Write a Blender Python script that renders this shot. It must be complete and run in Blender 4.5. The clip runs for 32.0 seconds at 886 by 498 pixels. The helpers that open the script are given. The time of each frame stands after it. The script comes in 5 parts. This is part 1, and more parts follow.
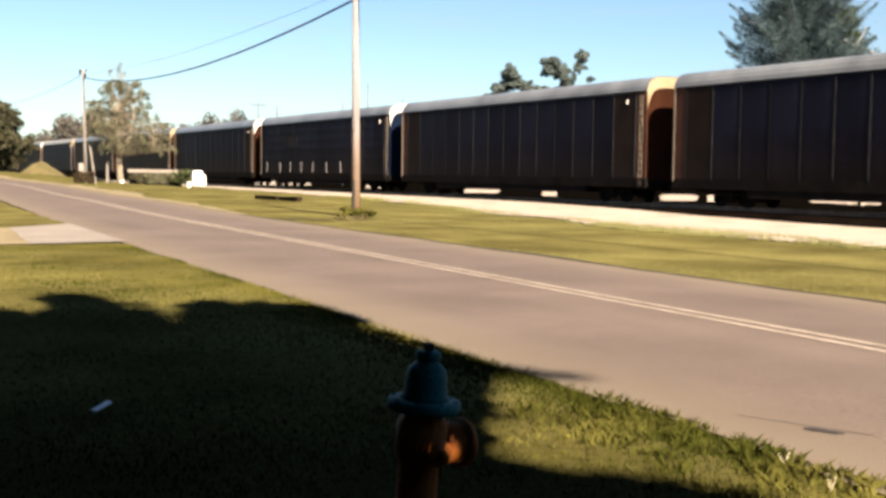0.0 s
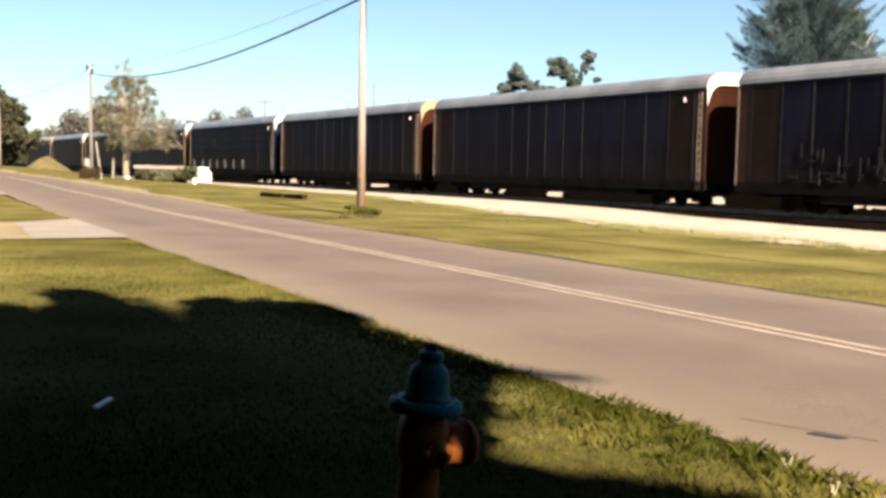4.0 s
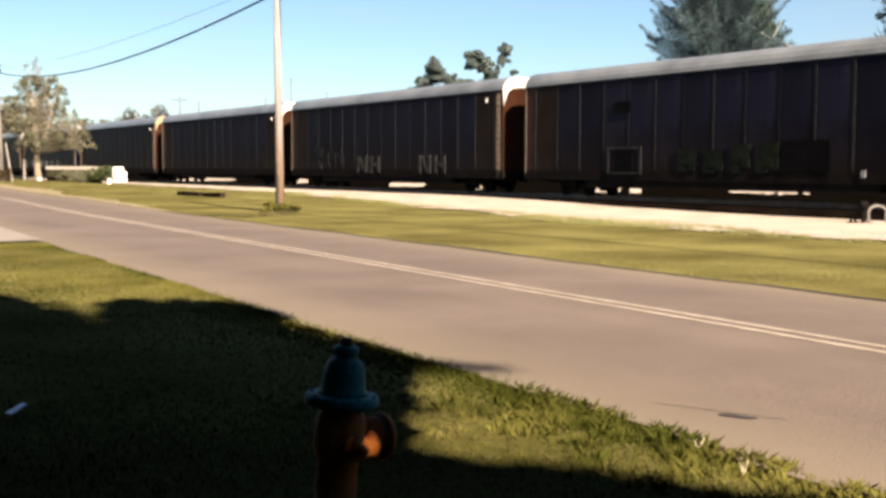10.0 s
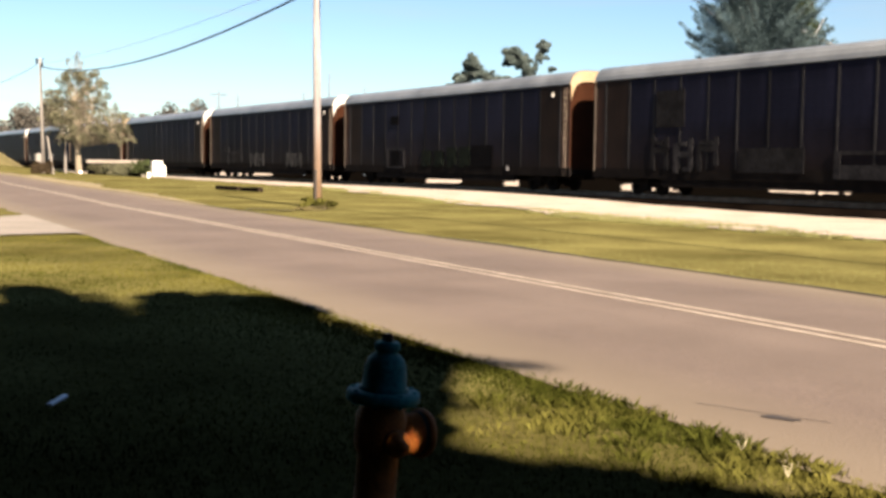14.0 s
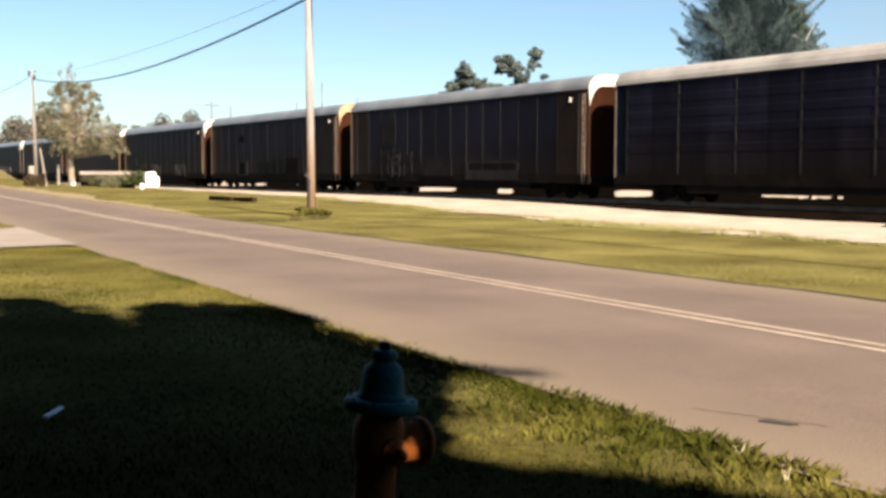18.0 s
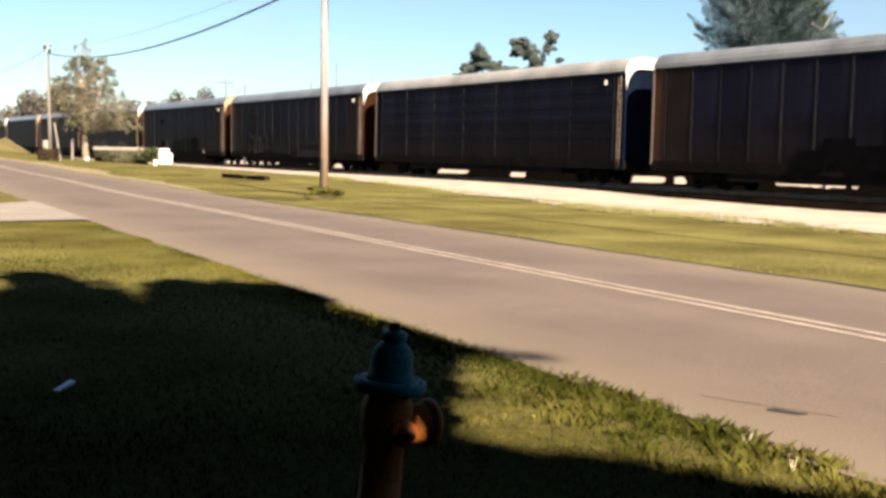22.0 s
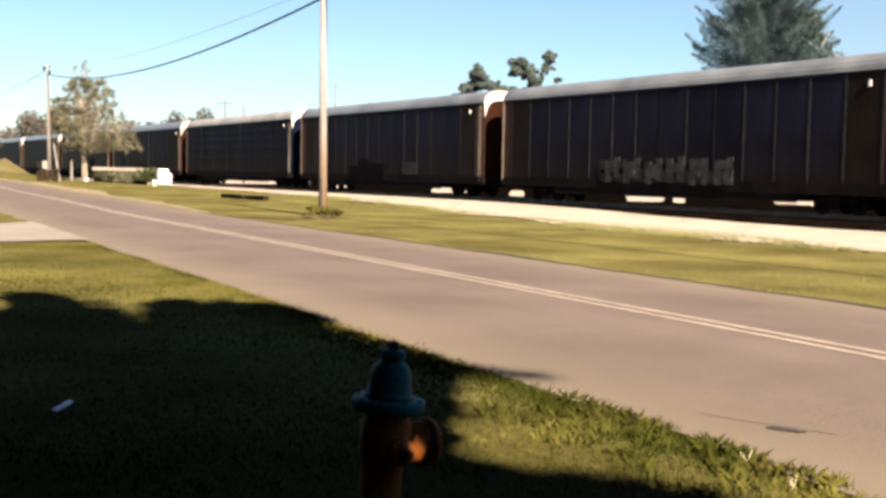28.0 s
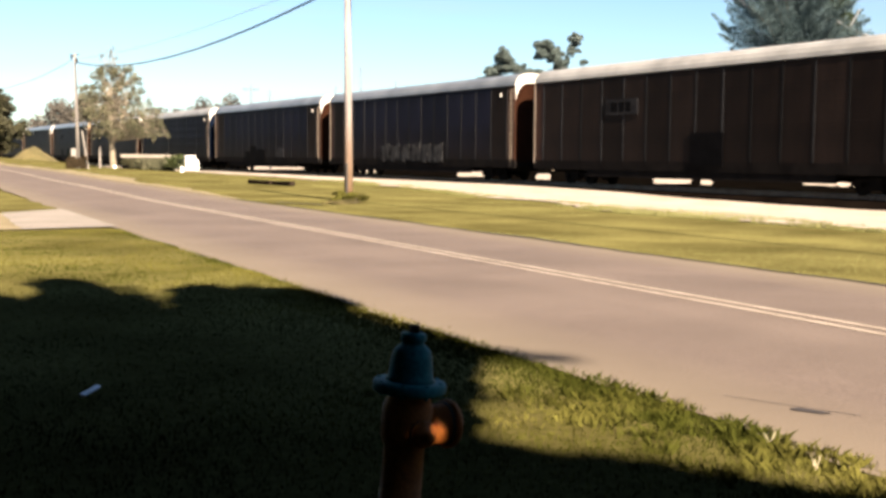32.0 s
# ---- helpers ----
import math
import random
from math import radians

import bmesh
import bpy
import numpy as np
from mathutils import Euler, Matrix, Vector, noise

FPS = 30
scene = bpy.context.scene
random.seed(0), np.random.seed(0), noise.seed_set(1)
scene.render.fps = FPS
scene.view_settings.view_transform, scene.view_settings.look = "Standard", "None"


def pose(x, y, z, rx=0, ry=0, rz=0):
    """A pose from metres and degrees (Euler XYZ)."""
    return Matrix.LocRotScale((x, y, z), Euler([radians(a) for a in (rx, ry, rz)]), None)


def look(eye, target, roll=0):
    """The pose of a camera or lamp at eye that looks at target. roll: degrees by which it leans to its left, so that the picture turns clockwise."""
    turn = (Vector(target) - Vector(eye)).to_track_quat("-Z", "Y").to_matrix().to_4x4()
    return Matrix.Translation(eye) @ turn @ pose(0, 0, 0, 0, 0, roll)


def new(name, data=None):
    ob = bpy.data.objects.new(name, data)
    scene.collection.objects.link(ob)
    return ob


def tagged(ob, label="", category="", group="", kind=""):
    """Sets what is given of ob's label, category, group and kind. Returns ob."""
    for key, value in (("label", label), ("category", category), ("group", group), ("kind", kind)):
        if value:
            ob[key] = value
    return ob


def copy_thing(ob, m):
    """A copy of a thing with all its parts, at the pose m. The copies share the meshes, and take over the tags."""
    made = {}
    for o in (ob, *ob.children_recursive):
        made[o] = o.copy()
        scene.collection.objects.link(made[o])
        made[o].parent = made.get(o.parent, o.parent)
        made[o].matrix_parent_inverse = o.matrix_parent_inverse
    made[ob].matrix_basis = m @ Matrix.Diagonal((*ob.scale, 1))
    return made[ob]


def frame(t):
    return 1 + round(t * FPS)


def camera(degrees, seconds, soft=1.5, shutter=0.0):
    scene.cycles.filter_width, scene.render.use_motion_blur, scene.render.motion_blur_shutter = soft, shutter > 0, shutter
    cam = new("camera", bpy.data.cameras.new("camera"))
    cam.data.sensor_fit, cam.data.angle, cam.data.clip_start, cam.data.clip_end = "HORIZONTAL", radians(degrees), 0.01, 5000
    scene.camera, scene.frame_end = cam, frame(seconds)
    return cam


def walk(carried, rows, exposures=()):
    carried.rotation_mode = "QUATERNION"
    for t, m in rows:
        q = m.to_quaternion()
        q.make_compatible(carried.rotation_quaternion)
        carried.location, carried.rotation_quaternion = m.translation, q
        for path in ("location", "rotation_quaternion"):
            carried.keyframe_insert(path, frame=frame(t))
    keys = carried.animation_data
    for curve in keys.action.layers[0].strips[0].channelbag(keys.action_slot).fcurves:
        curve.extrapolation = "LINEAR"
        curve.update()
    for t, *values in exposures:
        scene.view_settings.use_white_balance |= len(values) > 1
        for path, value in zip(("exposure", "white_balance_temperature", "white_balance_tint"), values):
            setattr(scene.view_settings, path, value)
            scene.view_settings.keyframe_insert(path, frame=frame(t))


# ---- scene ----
cam = camera(43.0, 32.0, soft=3.3)
EYE, EXPOSURE = 1.45, 2.70
# seconds, drift from the standing place, yaw, pitch, roll
ROWS = [
    (0.0, 0.000, 0.000, 0.000, -29.10, -3.80, -0.75),
    (0.5, 0.017, 0.023, -0.002, -28.18, -3.61, -1.00),
    (1.0, 0.007, 0.008, 0.005, -28.47, -3.82, -0.86),
    (1.5, 0.000, 0.022, 0.003, -30.24, -4.92, -1.70),
    (2.0, 0.009, 0.024, -0.006, -32.12, -5.51, -1.55),
    (2.5, 0.019, 0.033, -0.009, -31.06, -5.65, -1.46),
    (3.0, 0.002, 0.021, -0.001, -28.64, -5.22, -1.93),
    (3.5, -0.000, 0.018, 0.002, -28.77, -4.24, -1.64),
    (4.0, 0.013, 0.014, 0.003, -28.82, -3.85, -1.35),
    (4.5, 0.003, 0.003, 0.001, -29.74, -3.52, -1.84),
    (6.5, 0.006, -0.008, 0.013, -28.72, -3.16, -1.66),
    (7.0, 0.017, -0.012, 0.007, -29.22, -3.39, -1.15),
    (7.5, 0.025, 0.001, 0.002, -28.25, -4.16, -1.47),
    (8.0, 0.022, -0.026, 0.006, -27.25, -4.29, -0.86),
    (8.5, 0.015, -0.047, 0.005, -28.90, -3.97, -0.56),
    (9.0, 0.014, -0.041, 0.001, -28.81, -4.06, -1.05),
    (9.5, 0.028, -0.028, -0.007, -30.85, -4.48, -0.84),
    (10.0, 0.027, -0.039, 0.005, -32.87, -4.09, -0.20),
    (10.5, 0.019, -0.032, -0.001, -33.08, -4.66, -0.76),
    (11.0, 0.028, -0.042, -0.004, -32.71, -4.28, -0.78),
    (11.5, 0.023, -0.028, -0.004, -29.53, -4.43, -1.02),
    (12.0, 0.005, -0.007, -0.003, -28.91, -3.88, -0.89),
    (12.5, 0.008, -0.005, 0.001, -29.36, -4.23, -0.17),
    (13.0, 0.025, -0.009, 0.001, -30.15, -4.41, -0.43),
    (13.5, 0.018, 0.003, 0.002, -30.88, -4.29, -0.82),
    (15.5, 0.025, 0.003, -0.005, -30.92, -4.22, -0.33),
    (16.0, 0.014, -0.010, 0.002, -30.11, -3.18, -0.10),
    (16.5, 0.023, -0.025, 0.003, -29.77, -3.62, -0.44),
    (17.0, 0.029, -0.004, -0.001, -29.25, -3.70, -0.44),
    (17.5, 0.019, -0.007, -0.000, -28.83, -3.28, -0.57),
    (18.0, 0.014, 0.010, -0.002, -31.35, -3.86, -0.11),
    (18.5, 0.016, -0.010, -0.016, -34.11, -5.25, 0.18),
    (19.0, 0.021, -0.007, -0.005, -34.55, -4.56, 0.22),
    (19.5, 0.024, -0.019, -0.001, -35.93, -4.49, -0.47),
    (20.0, 0.038, -0.030, -0.003, -33.12, -2.72, -0.26),
    (20.5, 0.026, -0.026, 0.003, -30.55, -2.95, 0.20),
    (21.0, 0.012, -0.026, 0.006, -28.44, -3.88, 0.07),
    (21.5, 0.014, -0.012, 0.003, -27.74, -4.27, 0.03),
    (22.0, 0.013, 0.010, -0.001, -30.69, -4.78, -1.21),
    (22.5, -0.000, -0.005, -0.006, -30.56, -4.44, -2.13),
    (23.0, -0.006, -0.008, 0.001, -30.33, -2.32, -1.60),
    (23.5, -0.030, 0.011, -0.006, -29.73, -2.45, -1.01),
    (24.0, -0.016, -0.007, 0.001, -28.60, -2.17, -1.00),
    (24.5, 0.004, -0.019, -0.001, -29.17, -2.63, -0.92),
    (25.0, 0.006, -0.036, -0.003, -28.36, -3.29, -0.08),
    (25.5, 0.013, -0.002, 0.000, -29.98, -3.49, -0.88),
    (26.0, 0.018, -0.013, -0.003, -31.18, -3.43, -1.09),
    (26.5, 0.023, -0.000, -0.005, -34.40, -3.81, -2.29),
    (28.5, 0.008, 0.002, -0.005, -30.07, -3.77, -0.84),
    (29.0, 0.005, 0.001, -0.004, -30.34, -3.86, -0.79),
    (29.5, 0.011, 0.009, 0.000, -29.79, -3.91, -0.62),
    (30.0, 0.001, -0.009, -0.001, -29.30, -3.96, -0.47),
    (30.5, 0.028, 0.010, -0.007, -28.87, -4.49, 0.07),
    (31.0, 0.051, -0.035, -0.010, -27.52, -4.42, 0.48),
    (31.5, 0.048, -0.046, -0.012, -27.69, -4.73, 0.19),
    (32.0, 0.027, -0.029, -0.006, -29.41, -4.61, -0.53),
]
walk(cam, [(t, pose(x, y, EYE + z, 90 + pitch, roll, yaw)) for t, x, y, z, yaw, pitch, roll in ROWS],
     [(t, EXPOSURE + stops) for t, stops in ((0, 0.03), (1, -0.06), (2, 0.10), (3, 0.17), (4, 0.07), (7, 0.07), (9, 0.06), (10, 0.0), (11, 0.0), (12, 0.05), (13, 0.06), (16, -0.04), (18, -0.06),
                                            (19, 0.03), (20, 0.05), (21, -0.04), (22, 0.02), (24, -0.03), (26, -0.04), (29, 0.06), (30, 0.05), (31, 0.08), (32, 0.18))])

# ---- light ----
SUN_UP, SUN_AZ = radians(36.0), radians(185.0)
TO_SUN = Vector((math.sin(SUN_AZ) * math.cos(SUN_UP), math.cos(SUN_AZ) * math.cos(SUN_UP), math.sin(SUN_UP)))
world = bpy.data.worlds.new("sky")
scene.world = world
world.use_nodes = True
wn = world.node_tree.nodes
sky = wn.new("ShaderNodeTexSky")
sky.sky_type, sky.sun_disc, sky.sun_elevation, sky.sun_rotation = "NISHITA", False, SUN_UP, SUN_AZ
sky.air_density, sky.dust_density, sky.ozone_density = 1.0, 0.15, 2.0
tint = wn.new("ShaderNodeMix")
tint.data_type, tint.blend_type = "RGBA", "MULTIPLY"
tint.inputs[0].default_value, tint.inputs[7].default_value = 1.0, (0.86, 0.957, 1.03, 1)
world.node_tree.links.new(sky.outputs[0], tint.inputs[6])
tex, mapping, wisps, thin, veil = wn.new("ShaderNodeTexCoord"), wn.new("ShaderNodeMapping"), wn.new("ShaderNodeTexNoise"), wn.new("ShaderNodeMapRange"), wn.new("ShaderNodeMix")
mapping.inputs["Scale"].default_value, mapping.inputs["Rotation"].default_value = (1.5, 1.5, 14.0), (0.12, 0.06, 0.4)
wisps.inputs["Scale"].default_value, wisps.inputs["Detail"].default_value, wisps.inputs["Distortion"].default_value = 2.2, 5, 0.7
thin.inputs["From Min"].default_value, thin.inputs["From Max"].default_value, thin.inputs["To Max"].default_value = 0.5, 0.8, 0.4
veil.data_type, veil.blend_type = "RGBA", "MIX"
veil.inputs[7].default_value = (4.9, 5.3, 5.5, 1)
links = world.node_tree.links
links.new(tex.outputs["Generated"], mapping.inputs[0])
links.new(mapping.outputs[0], wisps.inputs["Vector"])
links.new(wisps.outputs["Fac"], thin.inputs["Value"])
links.new(thin.outputs[0], veil.inputs[0])
links.new(tint.outputs[2], veil.inputs[6])
links.new(veil.outputs[2], wn["Background"].inputs[0])
wn["Background"].inputs[1].default_value = 0.0211
sun_data = bpy.data.lights.new("sun", "SUN")
sun_data.energy, sun_data.angle, sun_data.color = 5.0, radians(0.9), (1.0, 0.80, 0.61)
sun = new("sun", sun_data)
sun.matrix_world = look(TO_SUN * 60, (0, 0, 0))


# ---- materials ----
def material(name, dark, light, coarse=1.2, fine=30.0, rough=0.8, bump=0.3, metal=0.0, stretch=(1, 1, 1), rnd=0.0, island=0.0, spec=0.3, streak=None, grain=0.28, foot=None, bands=(0.75, 1.2), shine=(1.0, 1.0, 1.0)):
    """Two colours mixed by a coarse noise, a fine noise on top that also gives the relief."""
    m = bpy.data.materials.new(name)
    m.use_nodes = True
    nt, n = m.node_tree, m.node_tree.nodes
    bsdf = n["Principled BSDF"]
    tc, mp = n.new("ShaderNodeTexCoord"), n.new("ShaderNodeMapping")
    mp.inputs["Scale"].default_value = stretch
    nt.links.new(tc.outputs["Object"], mp.inputs[0])
    n1, n2 = n.new("ShaderNodeTexNoise"), n.new("ShaderNodeTexNoise")
    n1.inputs["Scale"].default_value, n1.inputs["Detail"].default_value = coarse, 5
    n2.inputs["Scale"].default_value, n2.inputs["Detail"].default_value = fine, 4
    for k in (n1, n2):
        nt.links.new(mp.outputs[0], k.inputs["Vector"])
    ramp = n.new("ShaderNodeValToRGB")
    ramp.color_ramp.elements[0].position, ramp.color_ramp.elements[1].position = 0.32, 0.68
    ramp.color_ramp.elements[0].color, ramp.color_ramp.elements[1].color = (*dark, 1), (*light, 1)
    nt.links.new(n1.outputs["Fac"], ramp.inputs[0])
    hsv = n.new("ShaderNodeHueSaturation")
    nt.links.new(ramp.outputs[0], hsv.inputs["Color"])
    val = n.new("ShaderNodeMapRange")
    val.inputs["From Min"].default_value, val.inputs["From Max"].default_value = 0.25, 0.75
    val.inputs["To Min"].default_value, val.inputs["To Max"].default_value = 1 - grain, 1 + grain
    nt.links.new(n2.outputs["Fac"], val.inputs["Value"])
    last = val.outputs[0]
    for amount, node, out in ((rnd, "ShaderNodeObjectInfo", "Random"), (island, "ShaderNodeNewGeometry", "Random Per Island")):
        if amount:
            src, mr, mul = n.new(node), n.new("ShaderNodeMapRange"), n.new("ShaderNodeMath")
            mr.inputs["To Min"].default_value, mr.inputs["To Max"].default_value = 1 - amount, 1 + amount
            mul.operation = "MULTIPLY"
            nt.links.new(src.outputs[out], mr.inputs["Value"])
            nt.links.new(mr.outputs[0], mul.inputs[0])
            nt.links.new(last, mul.inputs[1])
            last = mul.outputs[0]
    if streak:
        smap, sn, sr, mul = n.new("ShaderNodeMapping"), n.new("ShaderNodeTexNoise"), n.new("ShaderNodeMapRange"), n.new("ShaderNodeMath")
        smap.inputs["Scale"].default_value = streak
        sn.inputs["Scale"].default_value, sn.inputs["Detail"].default_value = 1.0, 3
        sr.inputs["From Min"].default_value, sr.inputs["From Max"].default_value = 0.3, 0.7
        sr.inputs["To Min"].default_value, sr.inputs["To Max"].default_value = bands
        mul.operation = "MULTIPLY"
        nt.links.new(tc.outputs["Object"], smap.inputs[0])
        nt.links.new(smap.outputs[0], sn.inputs["Vector"])
        nt.links.new(sn.outputs["Fac"], sr.inputs["Value"])
        nt.links.new(sr.outputs[0], mul.inputs[0])
        nt.links.new(last, mul.inputs[1])
        last = mul.outputs[0]
    if foot:
        sep, climb, brown = n.new("ShaderNodeSeparateXYZ"), n.new("ShaderNodeMapRange"), n.new("ShaderNodeMix")
        climb.inputs["From Min"].default_value, climb.inputs["From Max"].default_value = foot[1], foot[2]
        brown.data_type, brown.blend_type = "RGBA", "MIX"
        brown.inputs[6].default_value = (*foot[0], 1)
        nt.links.new(tc.outputs["Object"], sep.inputs[0])
        nt.links.new(sep.outputs["Z"], climb.inputs["Value"])
        nt.links.new(climb.outputs[0], brown.inputs[0])
        nt.links.new(ramp.outputs[0], brown.inputs[7])
        nt.links.new(brown.outputs[2], hsv.inputs["Color"])
    nt.links.new(last, hsv.inputs["Value"])
    nt.links.new(hsv.outputs[0], bsdf.inputs["Base Color"])
    bsdf.inputs["Roughness"].default_value, bsdf.inputs["Metallic"].default_value = rough, metal
    bsdf.inputs["Specular IOR Level"].default_value = spec
    bsdf.inputs["Specular Tint"].default_value = (*shine, 1)
    if bump:
        b = n.new("ShaderNodeBump")
        b.inputs["Strength"].default_value, b.inputs["Distance"].default_value = bump, 0.02
        nt.links.new(n2.outputs["Fac"], b.inputs["Height"])
        nt.links.new(b.outputs[0], bsdf.inputs["Normal"])
    return m


M_GROUND = material("lawn", (0.0425, 0.0385, 0.0135), (0.089, 0.0818, 0.0300), 0.35, 14, 0.9, 0.7, streak=(0.5, 0.12, 1), spec=0.0, bands=(0.92, 1.08))
M_BLADE = material("grass_blade", (0.0225, 0.0255, 0.0052), (0.066, 0.0625, 0.0160), 0.55, 20, 1.0, 0, island=0.20, spec=0.0, streak=(0.4, 0.9, 0.5), bands=(0.76, 1.22))
M_BLADE_DRY = material("dry_grass_blade", (0.0765, 0.0772, 0.0275), (0.1290, 0.1310, 0.0530), 0.25, 20, 0.8, 0, island=0.06, spec=0.04)
M_ROAD = material("old_asphalt", (0.0585, 0.0462, 0.0398), (0.0800, 0.0640, 0.0555), 0.5, 55, 0.85, 0.35, streak=(1.6, 0.025, 1), spec=0.2, bands=(0.94, 1.05))
M_YELLOW = material("worn_yellow_paint", (0.1400, 0.1170, 0.0920), (0.2050, 0.1770, 0.1480), 3, 40, 0.7, 0.2)
M_PATCH = material("tar_patch", (0.01392, 0.01206, 0.01114), (0.03248, 0.02784, 0.02552), 4, 50, 0.6, 0.4)
M_CONCRETE = material("pale_concrete", (0.104, 0.093, 0.079), (0.150, 0.135, 0.118), 0.8, 30, 0.85, 0.3)
M_DIRT = material("dry_dirt", (0.09023, 0.07141, 0.03758), (0.1353, 0.1128, 0.06389), 0.7, 22, 0.95, 0.6)
M_GRAVEL = material("white_limestone_gravel", (0.1661, 0.1426, 0.115), (0.243, 0.2147, 0.1823), 0.6, 18, 0.95, 0.9, rnd=0.0)
# Shade under and beyond the train is put into these near-black colours.
M_BALLAST = material("oily_shade_ballast", (0.00144, 0.001056, 0.000864), (0.00432, 0.003168, 0.002496), 0.8, 14, 1.0, 0.6, spec=0.0)
M_SHADE_GROUND = material("shade_black_ground", (0.00077, 0.00063, 0.000525), (0.00217, 0.00175, 0.00133), 0.6, 12, 1.0, 0.3, spec=0.0)
M_TIE = material("creosoted_tie", (0.006, 0.0045, 0.004), (0.016, 0.012, 0.009), 2, 25, 1.0, 0.4, rnd=0.3, spec=0.0)
M_RAIL = material("worn_rail_steel", (0.02835, 0.01985, 0.01588), (0.07938, 0.06804, 0.06237), 3, 40, 0.4, 0.1, metal=0.6)
M_POLE = material("weathered_pole_wood", (0.108, 0.100, 0.102), (0.180, 0.168, 0.170), 1.5, 18, 0.9, 0.6, stretch=(6, 6, 0.5), foot=((0.185, 0.115, 0.062), 0.2, 3.4))
M_POLE_PALE = material("pale_pole_wood", (0.100, 0.092, 0.084), (0.158, 0.147, 0.135), 1.5, 18, 0.9, 0.5, stretch=(6, 6, 0.5))
# Distance haze is put into this pale blue-grey pole colour.
M_HAZE_POLE = material("hazy_pole_wood", (0.055, 0.072, 0.092), (0.080, 0.100, 0.122), 1.5, 18, 0.9, 0.3)
M_HEAP = material("dry_grassy_earth", (0.04134, 0.03638, 0.0124), (0.07855, 0.06408, 0.0248), 0.7, 6, 0.95, 0.8)
M_VERGE_DARK = material("dark_verge_edge", (0.007, 0.0055, 0.0026), (0.017, 0.0135, 0.0060), 2.0, 20, 0.95, 0.7)
M_CABLE = material("black_cable", (0.0028, 0.003, 0.0038), (0.006, 0.0065, 0.008), 3, 30, 0.7, 0, spec=0.1)
M_WIRE = material("grey_wire", (0.10, 0.11, 0.12), (0.15, 0.16, 0.17), 3, 30, 0.6, 0)
M_DARK_STRIP = material("dark_strip", (0.014, 0.0126, 0.0112), (0.0315, 0.028, 0.0252), 4, 40, 0.6, 0.1)
M_BOX = material("grey_box", (0.105, 0.100, 0.092), (0.140, 0.134, 0.124), 3, 40, 0.6, 0.1)
M_WHITE = material("white_paint", (0.5832, 0.5832, 0.567), (0.6804, 0.6804, 0.6642), 2, 40, 0.6, 0.1)
M_BARK = material("bark", (0.04134, 0.03195, 0.02255), (0.09023, 0.07517, 0.05638), 3, 25, 0.95, 0.8, stretch=(3, 3, 0.7))
M_BARK_TWIG = material("grey_brown_bark", (0.092, 0.078, 0.056), (0.170, 0.148, 0.112), 3, 25, 0.95, 0.6, stretch=(3, 3, 0.7))
M_LEAF_OLIVE = material("olive_leaf", (0.031, 0.034, 0.019), (0.090, 0.088, 0.054), 0.6, 20, 0.7, 0, island=0.4, spec=0.15)
M_LEAF_DARK = material("dark_leaf", (0.01255, 0.02053, 0.006843), (0.03136, 0.03992, 0.01255), 0.5, 20, 0.7, 0, island=0.5, spec=0.2)
M_LEAF_ROAD = material("dull_green_leaf", (0.0165, 0.0178, 0.0095), (0.038, 0.0365, 0.019), 0.5, 20, 0.7, 0, island=0.4, spec=0.15)
# Blue-grey needles: part of the tone is haze put into the colour.
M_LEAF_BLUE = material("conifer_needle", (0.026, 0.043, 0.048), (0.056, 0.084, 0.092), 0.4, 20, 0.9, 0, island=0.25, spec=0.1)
M_LEAF_CONIFER = material("dark_conifer_needle", (0.014, 0.024, 0.013), (0.034, 0.046, 0.022), 0.4, 20, 0.8, 0, island=0.3, spec=0.1)
M_BARK_WHITE = material("bleached_wood", (0.10, 0.11, 0.12), (0.15, 0.16, 0.17), 2, 20, 0.9, 0.3)
# Both far leaf colours are lifted to carry the distance haze.
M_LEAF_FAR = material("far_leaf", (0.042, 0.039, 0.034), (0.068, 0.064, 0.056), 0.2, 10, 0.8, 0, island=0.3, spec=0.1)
M_LEAF_HAZE = material("hazed_far_leaf", (0.036, 0.050, 0.048), (0.068, 0.086, 0.080), 0.4, 20, 0.8, 0, island=0.3, spec=0.1)
M_SHRUB_BROWN = material("brown_leaf", (0.022, 0.016, 0.009), (0.050, 0.036, 0.020), 0.6, 20, 0.8, 0, island=0.4, spec=0.1)
M_STRAW = material("bleached_straw", (0.30, 0.27, 0.19), (0.42, 0.39, 0.30), 5, 40, 0.8, 0)
M_LITTER = material("white_litter", (0.62, 0.64, 0.70), (0.80, 0.82, 0.88), 20, 90, 0.5, 0.1)
M_H_BLUE = material("faded_blue_enamel", (0.010, 0.112, 0.118), (0.020, 0.165, 0.172), 6, 60, 0.6, 0.2, spec=0.15)
M_H_ORANGE = material("worn_orange_enamel", (0.24, 0.070, 0.013), (0.37, 0.118, 0.023), 7, 60, 0.6, 0.2, spec=0.2)
M_H_DARK = material("rusty_iron", (0.03, 0.02, 0.014), (0.07, 0.045, 0.03), 12, 60, 0.7, 0.3)
M_WALL = material("sky_block_wall", (0.03, 0.024, 0.021), (0.048, 0.039, 0.033), 1, 20, 0.8, 0.2)


